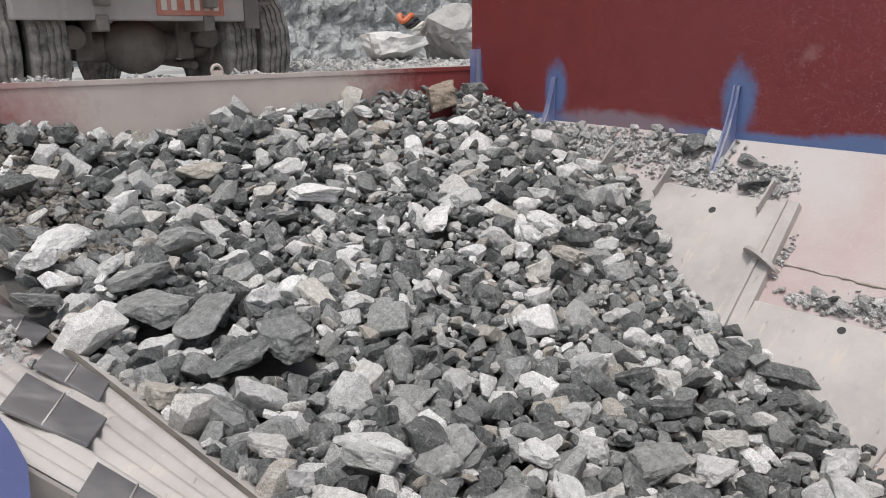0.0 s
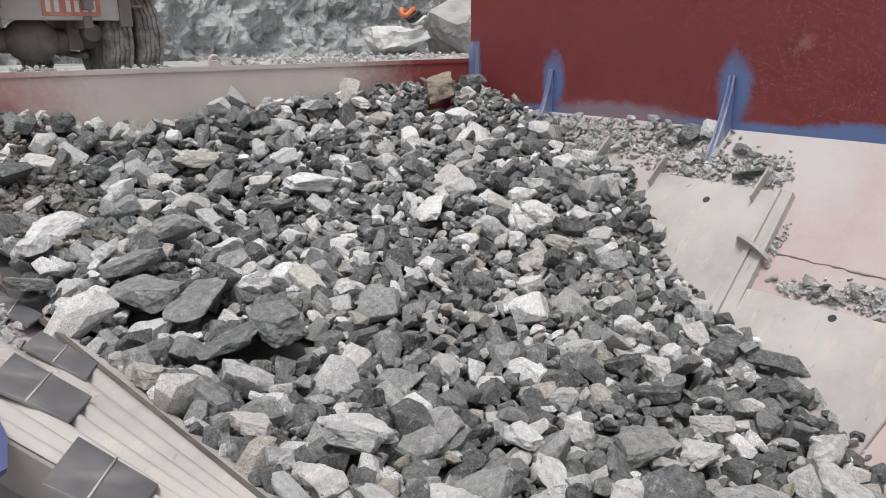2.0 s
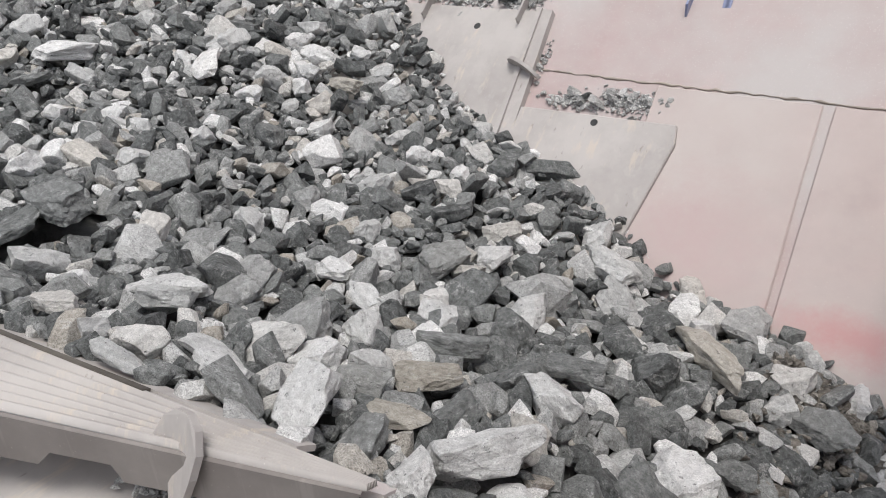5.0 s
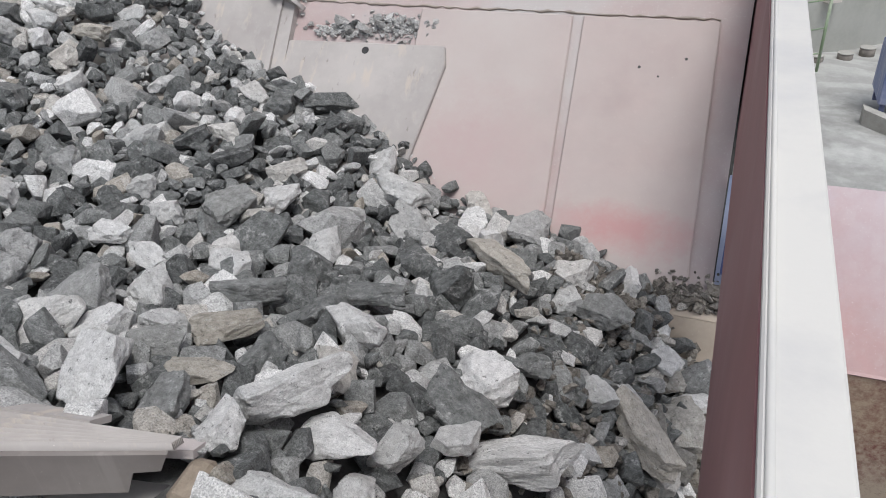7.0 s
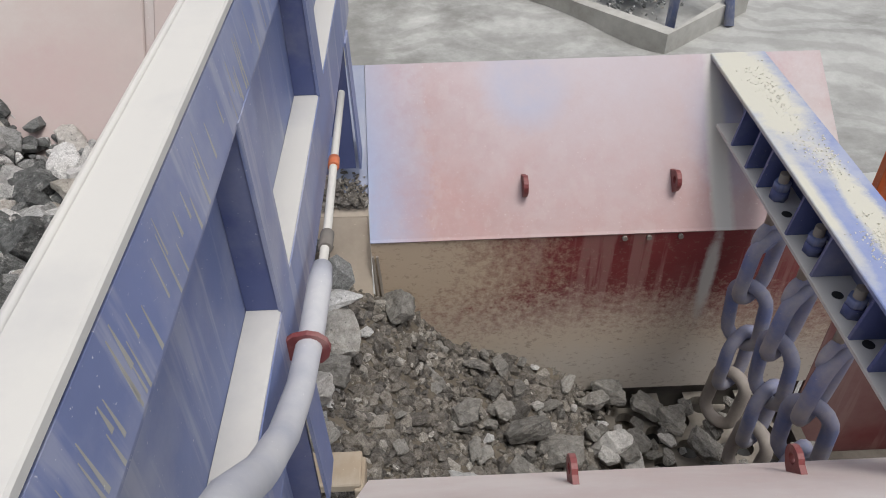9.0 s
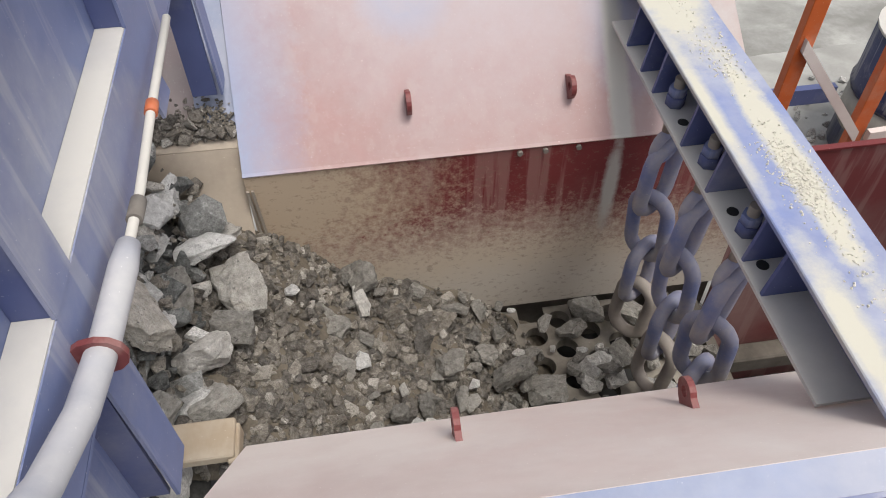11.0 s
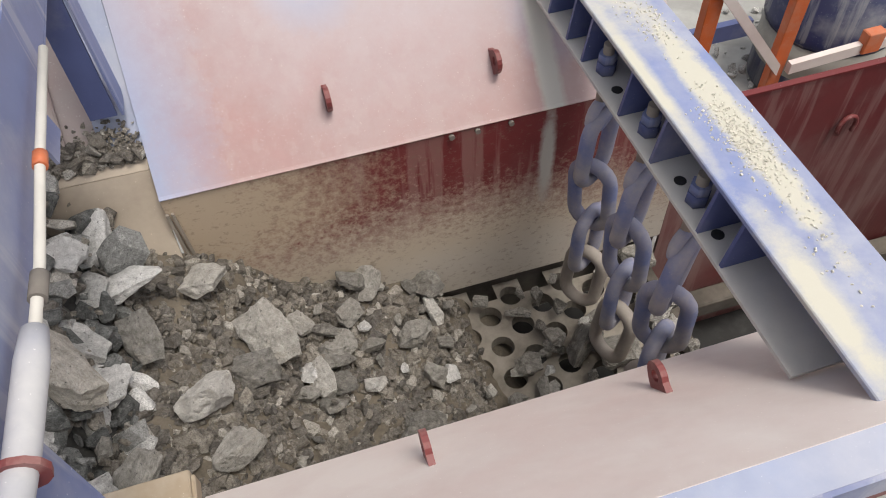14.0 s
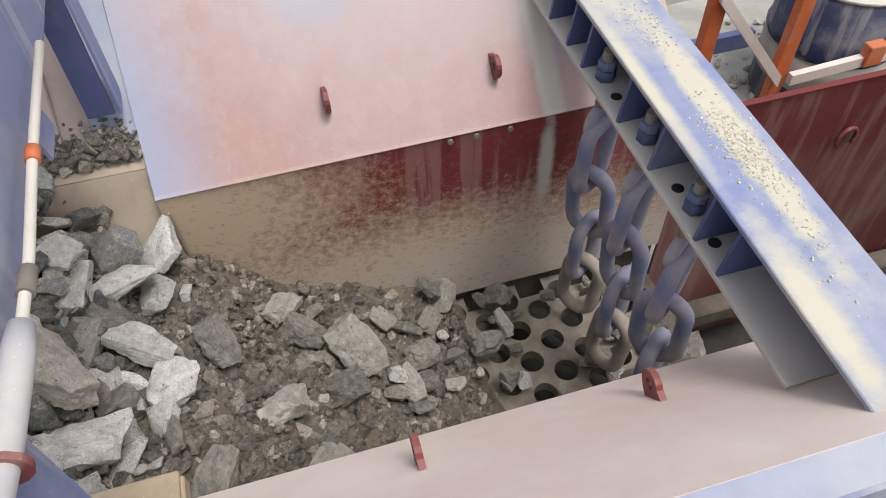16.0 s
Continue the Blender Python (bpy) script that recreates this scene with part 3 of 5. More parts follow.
def build_near_side():
    near = thing("slope_near", (-2.5, 0.4, -1.0), "dusty near hopper edge with ribbed cover and ledge", "hopper wall", kind="structure")
    part("plate", slab(B(), [on_near(-5.21, 0.9, -0.03), on_near(-0.68, 0.02, -0.03), on_near(-0.68, -0.02, -0.03), on_near(-5.21, -0.02, -0.03)], 0.02), M_SLOPE, near)
    ribs = B()
    n = 7
    prof = []
    for k in range(n):
        prof += [(k + 0.0, 0.0), (k + 0.25, 0.02), (k + 0.6, 0.02), (k + 0.85, 0.0)]
    rows = []
    for x in (-3.0, -2.4, -1.8, -1.2, -0.68):
        w = (0.75 * (-0.62 - x) / 2.4 + 0.012) / n
        rows.append([ribs.verts.new(on_near(x, 0.035 + p * w, h)) for p, h in prof])
    for a, b in zip(rows, rows[1:]):
        for i in range(len(prof) - 1):
            ribs.faces.new((a[i], b[i], b[i + 1], a[i + 1])).smooth = True
    part("ribbed_cover", ribs, M_LINER, near, "pale ribbed steel cover")
    part("edge_strip", slab(B(), [on_near(-3.6, 0.022, 0.014), on_near(-0.9, 0.022, 0.014), on_near(-0.9, -0.03, 0.0), on_near(-3.6, -0.03, 0.0)], 0.015), M_LINER, near)
    part("rubber_joint", slab(B(), [on_near(-3.5, 0.052, 0.024), on_near(-1.35, 0.050, 0.024), on_near(-1.35, 0.030, 0.022), on_near(-3.5, 0.026, 0.022)], 0.012), M_MUD_AND_SHADE, near, "dark dirty joint strip")
    face = B()

    def edge(x, drop):
        w = 0.75 * (-0.62 - x) / 2.4 + 0.045
        return on_near(x, w, -drop)

    slab(face, [edge(-3.0, 0.0), edge(-0.69, 0.0), edge(-0.71, 0.045), edge(-0.76, 0.05), edge(-0.78, 0.105), edge(-1.20, 0.12), edge(-1.22, 0.075), edge(-1.36, 0.08), edge(-1.40, 0.125), edge(-3.0, 0.18)], 0.012)
    part("edge_beam", face, M_EDGE, near, "brown-grey steel edge beam with notches")
    part("ledge", slab(B(), [(-5.2, -0.9, -1.15), (-0.2, -0.9, -1.15), (-0.2, 0.82, -1.13), (-0.60, 0.86, -1.13), (-2.3, 0.32, -1.13), (-5.2, 0.0, -1.13)], 0.02), M_LINER, near, "dusty pale ledge plate")
    brk = B()
    c = edge(-1.08, 0.02)
    ring = [c + Vector((0.02 + 0.075 * math.cos(a), 0.05 * math.sin(a) - 0.01, 0.02 + 0.085 * math.sin(a))) for a in np.linspace(-0.3, math.pi - 0.2, 7)] + [c + Vector((-0.02, 0, 0.0)), c + Vector((-0.01, -0.03, -0.11)), c + Vector((0.03, -0.03, -0.11))]
    slab(brk, ring, 0.02)
    part("bracket", brk, M_LINER, near, "pale curved steel bracket")
    blk = B()
    box(blk, (-0.69, 0.70, -1.13), (-0.62, 0.82, -1.03))
    for v in blk.verts:
        v.co += Vector((noise.noise(v.co * 9), noise.noise(v.co * 9 + Vector((5, 0, 0))), noise.noise(v.co * 7))) * 0.03
    solo("mortar_block", bevel(blk, 0.016), M_BROWN, "crumbling lump of caked dirt at the edge", "dirt clod")
    rnd = random.Random(9)
    st = [(-1.06 + rnd.gauss(0, 0.05), 0.64 + rnd.gauss(0, 0.03), rnd.uniform(0.006, 0.017)) for _ in range(110)] + [(-1.2 + rnd.gauss(0, 0.06), 0.58 + rnd.gauss(0, 0.02), rnd.uniform(0.005, 0.012)) for _ in range(40)]
    st += [(-0.62 + rnd.gauss(0, 0.03), 0.70 + rnd.gauss(0, 0.03), rnd.uniform(0.006, 0.015)) for _ in range(60)]
    stone_mass("ledge_chips", st, lambda x, y: -1.12, M_CHIPS, "pale chips spilled on the ledge", "gravel", 12, 1.0, -1.5)
    st = [(-3.4 + rnd.gauss(0, 0.22), near_y(-3.4) - 0.22 + rnd.gauss(0, 0.05), rnd.uniform(0.008, 0.022)) for _ in range(120)]
    stone_mass("edge_chips", st, lambda x, y: -0.995 + 0.36 * (near_y(x) - y), M_CHIPS, "pale chips on the near hopper edge", "gravel", 13, 1.0, -0.6)
    for pts, lift in ((((-3.94, 0.082), (-3.46, 0.012), (-3.21, 0.135), (-3.55, 0.19)), 0.026), (((-3.15, 0.107), (-2.73, 0.041), (-2.51, 0.15), (-2.88, 0.235)), 0.03), (((-2.78, 0.284), (-2.33, 0.189), (-2.1, 0.318), (-2.40, 0.452)), 0.032), (((-1.98, 0.335), (-1.66, 0.26), (-1.46, 0.395), (-1.68, 0.50)), 0.032)):
        t = thing("liner_tile", on_near(*pts[0]), "dark grey wear tile lying on the ribbed cover", "tile", "wear tiles on the hopper edge")
        corners = [on_near(x, o, lift) for x, o in pts]
        part("tile", bevel(slab(B(), corners[::-1], 0.012), 0.002), M_TILE, t)
        mid = [(corners[0] + corners[1]) / 2, (corners[2] + corners[3]) / 2]
        part("joint", tube(B(), [mid[0] + Vector((0, 0, 0.001)), mid[1] + Vector((0, 0, 0.001))], 0.004, 5), M_LINER, t, "pale grouted joint")
    flap = B()
    slab(flap, [on_near(x, o, 0.036) for x, o in ((-2.75, 0.62), (-2.38, 0.472), (-2.16, 0.48), (-1.95, 0.50), (-1.76, 0.545), (-1.66, 0.62), (-1.62, 0.95), (-2.75, 0.95))][::-1], 0.014)
    solo("blue_plate", flap, M_DEEPBLUE, "curved edge of a blue steel plate beside the hopper", "steel plate")


def build_chute():
    """The feeder trough after the hopper: sloped upper plates, upright lower plates and the perforated deck."""
    far = thing("chute_wall_far", (1.3, 2.6, -2.2), "pink sloping chute plate above a scraped dark red liner", "chute wall", kind="structure")
    part("upper_plate", slab(B(), [(0.43, 2.56, -1.92), (2.42, 2.56, -1.92), (2.335, 3.087, -1.404), (0.43, 3.087, -1.404)], 0.014), M_PINK, far, "faded pink and blue sprayed plate")
    part("lower_plate", box(B(), (0.43, 2.56, -2.91), (2.50, 2.575, -1.922)), M_LOWRED, far, "dark red plate scoured brown by rock")
    part("fold_bar", slab(B(), [(0.43, 2.553, -1.921), (2.42, 2.553, -1.921), (2.42, 2.565, -1.914), (0.43, 2.565, -1.914)], 0.008), M_PINK, far)
    # A dark panel paints the shade of the gap below the plate.
    part("recess", box(B(), (0.43, 2.60, -3.3), (2.50, 2.615, -2.80)), M_MUD_AND_SHADE, far, "dark panel painted as the shaded gap under the plate")
    for x in (1.47, 1.57, 1.70):
        part("bolt", tube(B(), [(x, 2.561, -1.945), (x, 2.547, -1.945)], 0.011, 8), M_DARKSTEEL, far)
    for x in (1.065, 1.68):
        one = thing("chute_lug", (x, 2.80, -1.8), "rust-red lifting lug on the chute plate", "lug", "lugs on the chute plates")
        part("eye_plate", lug_mesh(x, 2.708, -1.776, -1), M_LUG, one)
    near = thing("chute_wall_near", (1.3, 1.2, -1.7), "dusty pink sloping near chute plate", "chute wall", kind="structure")
    part("upper_plate", slab(B(), [(0.455, 0.96, -1.328), (2.6, 0.96, -1.328), (2.6, 1.508, -1.996), (0.455, 1.508, -1.996)], 0.014), M_NEARPINK, near)
    part("lower_plate", box(B(), (0.455, 1.478, -3.02), (2.6, 1.493, -1.998)), M_LOWRED, near)
    part("flange", box(B(), (0.455, 0.88, -1.340), (2.6, 0.958, -1.327)), M_PALEBLUE, near, "dusty blue edge angle")
    part("flange_face", box(B(), (0.455, 0.87, -1.42), (2.6, 0.882, -1.329)), M_BLUE, near)
    for x in (0.6, 2.08):
        part("bracket", slab(B(), [(x, 0.868, -1.42), (x, 0.868, -1.9), (x, 0.5, -1.9), (x, 0.7, -1.42)], 0.02), M_DEEPBLUE, near, "dark blue support bracket")
    for x in (1.035, 1.65):
        one = thing("chute_lug", (x, 1.33, -1.77), "rust-red lifting lug on the chute plate", "lug", "lugs on the chute plates")
        part("eye_plate", lug_mesh(x, 1.33, -1.79, 1), M_LUG, one)
    right = thing("chute_wall_front", (3, 2.5, -2.4), "plain dark red steel wall beyond the chains", "wall", kind="structure")
    part("plate", box(B(), (2.502, 2.56, -3.9), (4.6, 2.575, -2.11)), M_REDDUST, right)
    part("edge", box(B(), (2.502, 2.552, -2.11), (4.6, 2.582, -2.10)), M_RED, right)
    part("near_return", box(B(), (2.61, 1.3, -3.7), (4.6, 1.315, -2.1)), M_RED, right)
    part("end_plate", box(B(), (4.602, 1.3, -3.7), (4.617, 2.575, -2.1)), M_RED, right)
    part("lip", box(B(), (2.37, 1.50, -3.10), (2.42, 2.555, -3.0)), M_MUD_AND_SHADE, right, "dark muddy lip beyond the deck")
    part("throat_ledge", bevel(box(B(), (2.43, 2.44, -3.62), (4.59, 2.55, -3.50)), 0.01), M_MUD_AND_SHADE, right, "muddy ledge along the throat")
    ring = B()
    tube(ring, [(3.31 + 0.045 * math.cos(a), 2.535, -2.43 + 0.06 * math.sin(a)) for a in np.linspace(-0.6, math.pi + 0.6, 12)], 0.011, 8)
    solo("shackle", ring, M_LUG, "small steel shackle on the dark red wall", "shackle")
    bev = thing("corner_bevel", (0.27, 2.6, -2.0), "scoured steel corner piece under the wall", "liner", kind="structure")
    part("face_plate", slab(B(), [(-0.02, 2.652, -1.855), (0.04, 2.51, -2.24), (0.424, 2.52, -2.22), (0.424, 2.652, -1.862)], 0.012), M_CORNER, bev)
    part("top_strip", slab(B(), [(-0.02, 2.654, -1.853), (0.424, 2.654, -1.860), (0.424, 2.70, -1.82), (-0.02, 2.70, -1.82)], 0.01), M_CORNER, bev)
    part("blue_wing", slab(B(), [(0.285, 2.70, -1.838), (0.427, 2.70, -1.818), (0.427, 3.087, -1.404), (0.285, 3.087, -1.404)], 0.012), M_PALEBLUE, bev, "pale blue sprayed side plate")
    for x in (0.43, 0.448):
        part("edge_strip", slab(B(), [(x, 2.545, -1.99), (x + 0.012, 2.545, -2.26), (x + 0.022, 2.545, -2.26), (x + 0.010, 2.545, -1.99)], 0.01), M_WORN, bev)
    build_deck()


def lug_mesh(x, y, z, side):
    """A flat lifting eye standing across the slope."""
    bm = B()
    n = Vector((0, side * 0.76, 0.65)) if side > 0 else Vector((0, -0.75, 0.66))
    up = Vector((0, -0.65 * side, 0.76)) if side > 0 else Vector((0, 0.66, 0.75))
    c = Vector((x, y, z))
    outer = [c - up * 0.045 + n * 0.0, c - up * 0.045 + n * 0.03]
    outer += [c + n * 0.045 + (up * math.sin(a) - n * -math.cos(a)) * 0.04 for a in np.linspace(-1.2, 1.9, 9)]
    outer += [c + up * 0.05]
    inner = [c + n * 0.045 + (up * math.sin(a) + n * math.cos(a)) * 0.017 for a in np.linspace(-1.2, 2 * math.pi - 1.2, 12, endpoint=False)]
    for s in (-0.009, 0.009):
        d = Vector((s, 0, 0))
        vo = [bm.verts.new(p + d) for p in outer]
        vi = [bm.verts.new(p + d) for p in inner]
        eo = [bm.edges.new((vo[i], vo[(i + 1) % len(vo)])) for i in range(len(vo))]
        ei = [bm.edges.new((vi[i], vi[(i + 1) % len(vi)])) for i in range(len(vi))]
        bmesh.ops.triangle_fill(bm, use_beauty=True, edges=eo + ei)
        if s < 0:
            first = (vo, vi)
        else:
            for p, q in ((first[0], vo), (first[1], vi)):
                for i in range(len(p)):
                    j = (i + 1) % len(p)
                    bm.faces.new((p[i], p[j], q[j], q[i]))
    return bm


def build_deck():
    """Cast deck with staggered round holes: a ring of faces round each hole fills its cell."""
    bm = B()
    px, py, r = 0.128, 0.168, 0.053
    for i in range(0, 10):
        for j in range(-1, 8):
            cx, cy = 1.08 + px * i, 1.50 + py * j + (0 if i % 2 else py / 2)
            if cy < 1.45 or cy > 2.57:
                continue
            hw, hh = px / 2, py / 2
            ang = [2 * math.pi * (k + 0.5) / 16 for k in range(16)]
            inner = [(cx + r * math.cos(a), cy + r * math.sin(a)) for a in ang]
            outer = []
            for a in ang:
                c, s = math.cos(a), math.sin(a)
                k = 1 / max(abs(c) / hw, abs(s) / hh)
                outer.append((cx + c * k, cy + s * k))
            corner = [(cx + sx * hw, cy + sy * hh) for sx, sy in ((1, 1), (-1, 1), (-1, -1), (1, -1))]
            top = [bm.verts.new((x, y, -3.0)) for x, y in outer]
            rim = [bm.verts.new((x, y, -3.0)) for x, y in inner]
            low = [bm.verts.new((x, y, -3.06)) for x, y in inner]
            for k in range(16):
                n = (k + 1) % 16
                bm.faces.new((top[k], top[n], rim[n], rim[k]))
                bm.faces.new((rim[k], rim[n], low[n], low[k]))
                for q in corner:
                    (x0, y0), (x1, y1) = outer[k], outer[n]
                    if abs(x0 - x1) > 1e-6 and abs(y0 - y1) > 1e-6 and abs(q[0] - x0) + abs(q[0] - x1) < abs(x0 - x1) + 1e-6 and abs(q[1] - y0) + abs(q[1] - y1) < abs(y0 - y1) + 1e-6:
                        bm.faces.new((top[k], bm.verts.new((*q, -3.0)), top[n]))
    solo("feeder_deck", bm, M_DECK, "muddy cast feeder deck with staggered round holes", "feeder deck", "structure")
    # Added black sheets: shade below the deck put in as colour, so holes read dark.
    solo("deck_hole_shade", box(B(), (1.0, 1.50, -3.26), (2.36, 2.55, -3.22)), M_BLACK, "black sheet added as the shade inside the deck holes", "tray", "structure")
    solo("deck_pit_shade", box(B(), (-0.3, 1.40, -3.95), (4.6, 2.62, -3.9)), M_BLACK, "black floor painted as the shade of the pit under the feeder deck", "pit floor", "structure")


def build_front_wall():
    w = thing("wall_front", (0.33, 1.8, -0.9), "blue ribbed steel wall with dust-covered top flange", "wall", kind="structure")
    part("top_flange", bevel(box(B(), (0.292, -0.4, -0.425), (0.372, 4.25, -0.408)), 0.003), M_FLANGE, w, "flange under thick pale dust")
    part("flange_lip", tube(B(), [(0.302, -0.4, -0.408), (0.302, 4.25, -0.408)], 0.005, 6), M_FLANGE, w)
    part("channel_face", slab(B(), [(0.372, -0.4, -0.427), (0.384, -0.4, -0.542), (0.384, 4.25, -0.542), (0.372, 4.25, -0.427)], 0.01), M_BLUE, w, "blue face with pale drip streaks")
    part("channel_lip", box(B(), (0.325, -0.4, -0.552), (0.382, 4.25, -0.543)), M_BLUE, w)
    part("web", box(B(), (0.306, -0.4, -1.30), (0.322, 4.25, -0.427)), M_BLUE, w)
    part("hopper_face", box(B(), (0.290, -0.4, -1.30), (0.304, 4.25, -0.427)), M_HOPRED, w, "dull red hopper side")
    part("ledge", box(B(), (0.323, -0.4, -0.957), (0.387, 3.05, -0.944)), M_FLANGE, w, "dusty horizontal ledge")
    part("ledge_face", box(B(), (0.378, -0.4, -1.14), (0.390, 3.05, -0.948)), M_BLUE, w)
    part("ledge_bottom", box(B(), (0.323, -0.4, -1.152), (0.390, 3.05, -1.142)), M_BLUE, w)
    for y in (0.37, 1.19, 2.0, 2.74):
        # Stiffener sides carry their shade as a darker blue than the faces.
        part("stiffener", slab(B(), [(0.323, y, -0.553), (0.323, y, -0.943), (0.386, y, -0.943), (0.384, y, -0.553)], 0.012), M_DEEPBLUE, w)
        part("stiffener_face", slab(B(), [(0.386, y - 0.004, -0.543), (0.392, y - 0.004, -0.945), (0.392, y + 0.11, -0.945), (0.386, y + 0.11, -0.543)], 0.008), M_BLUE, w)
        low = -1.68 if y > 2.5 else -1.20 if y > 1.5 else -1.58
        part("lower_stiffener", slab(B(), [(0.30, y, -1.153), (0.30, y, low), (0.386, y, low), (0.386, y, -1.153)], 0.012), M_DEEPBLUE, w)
        part("lower_stiffener_face", slab(B(), [(0.398, y - 0.004, -1.143), (0.408, y - 0.004, low), (0.408, y + 0.11, low), (0.398, y + 0.11, -1.143)], 0.008), M_BLUE, w)
    rnd = random.Random(19)
    for k in range(46):
        y = 0.45 + rnd.random() ** 1.5 * 1.5
        top, ln, wd = rnd.uniform(-0.50, -0.44), rnd.uniform(0.03, 0.10), rnd.uniform(0.0015, 0.004)
        xa = 0.3725 + (-0.427 - top) * 0.104
        xb = 0.3725 + (-0.427 - max(top - ln, -0.54)) * 0.104
        part("drip", slab(B(), [(xa, y - wd * 0.2, top), (xb, y - wd, max(top - ln, -0.54)), (xb, y + wd, max(top - ln, -0.54)), (xa, y + wd * 0.2, top)], 0.001), M_CONCRETE, w, "pale dried drip")
    part("lower_web", box(B(), (0.306, -0.4, -1.58), (0.322, 1.35, -1.302)), M_BLUE, w)


def link_mesh(material):
    """One stud-less chain link, 0.38 m long, of 56 mm bar, standing in the xz plane."""
    bm = B()
    r, half, w = 0.028, 0.0885, 0.072
    pts = [(w * math.cos(a), 0, half + w * math.sin(a)) for a in np.linspace(0, math.pi, 9)]
    pts += [(w * math.cos(a), 0, -half + w * math.sin(a)) for a in np.linspace(math.pi, 2 * math.pi, 9)]
    rings = []
    n = len(pts)
    for i in range(n):
        p, q, s = Vector(pts[i]), Vector(pts[(i + 1) % n]), Vector(pts[i - 1])
        d = (q - s).normalized()
        side = Vector((0, 1, 0))
        up = d.cross(side)
        rings.append([bm.verts.new(p + r * (math.cos(a) * side + math.sin(a) * up)) for a in (2 * math.pi * k / 10 for k in range(10))])
    for i in range(n):
        a, b = rings[i], rings[(i + 1) % n]
        for k in range(10):
            bm.faces.new((a[k], a[(k + 1) % 10], b[(k + 1) % 10], b[k])).smooth = True
    return finish("link", bm, material)


def build_chain_beam():
    w = thing("chain_beam", (1.98, 2.0, -1.5), "blue steel beam with dusty top carrying heavy chains", "beam")
    part("top_flange", bevel(box(B(), (1.873, 1.0, -1.419), (2.103, 3.09, -1.401)), 0.003), M_BEAMTOP, w, "blue flange patched with dried dust")
    # Web and ribs take the darkened blue as shade below the flange.
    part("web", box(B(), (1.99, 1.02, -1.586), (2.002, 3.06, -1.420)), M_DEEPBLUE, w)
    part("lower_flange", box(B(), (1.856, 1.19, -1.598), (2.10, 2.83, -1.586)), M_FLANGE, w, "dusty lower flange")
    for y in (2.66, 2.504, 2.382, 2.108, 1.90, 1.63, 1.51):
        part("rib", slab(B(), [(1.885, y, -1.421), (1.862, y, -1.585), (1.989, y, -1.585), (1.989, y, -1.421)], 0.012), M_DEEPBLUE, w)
    for y in (2.221, 1.815, 1.611):
        part("bolt_hole", tube(B(), [(1.91, y, -1.5855), (1.91, y, -1.5845)], 0.018, 12), M_BLACK, w)
    for y in (2.316, 2.02, 1.734):
        nut = thing("eye_bolt", (1.915, y, -1.58), "blue hexagonal nut on a rusty threaded bolt", "bolt", "eye bolts on the chain beam")
        part("nut", tube(B(), [(1.915, y, -1.585), (1.915, y, -1.545)], 0.032, 6), M_DEEPBLUE, nut)
        part("nut", tube(B(), [(1.915, y, -1.544), (1.915, y, -1.515)], 0.030, 6), M_BLUE, nut)
        part("shank", tube(B(), [(1.915, y, -1.72), (1.915, y, -1.48)], 0.018, 10), M_WORN, nut, "rusty threaded shank")
        part("eye", tube(B(), [(1.922 + 0.045 * math.cos(a), y + 0.02 * math.cos(a), -1.765 + 0.055 * math.sin(a)) for a in np.linspace(0, 2 * math.pi, 16)], 0.02, 8), M_CHAIN, nut, "blue forged eye")
    blue, muddy = link_mesh(M_CHAIN), link_mesh(M_CHAINMUD)
    for y0, n, spin in ((2.316, 4, 34), (2.02, 4, 28), (1.734, 4, 40)):
        ch = thing("chain", (1.93, y0, -1.70), "heavy dusty blue steel chain hanging from the beam", "chain", "chains under the beam")
        for k in range(n):
            ob = new("link", muddy if k == 3 else blue)
            ob.parent = ch
            turn = spin + 90 * (k % 2) + 7 * math.sin(3.1 * k + y0 * 7)
            ob.matrix_basis = Matrix.LocRotScale((0.014 * k, 0.0, -0.215 - 0.262 * k), Euler((0.06 * math.sin(k * 2.1 + y0), 0.05 * math.sin(k * 1.7), radians(turn))), None)
    rnd = random.Random(17)
    st = [(2.01 + rnd.gauss(0, 0.032), y0 + rnd.gauss(0, s), rnd.uniform(0.0012, 0.0042)) for y0, s, n in ((1.75, 0.09, 620), (2.3, 0.08, 160), (1.45, 0.1, 60), (2.75, 0.14, 160)) for _ in range(n)]
    st = [q for q in st if 1.885 < q[0] < 2.095 and 1.02 < q[1] < 3.07]
    stone_mass("beam_crumbs", st, lambda x, y: -1.401, M_CRUMB, "crumbs of dried pale dust on the beam", "dust", 18, 1.0, -0.4)
    return w


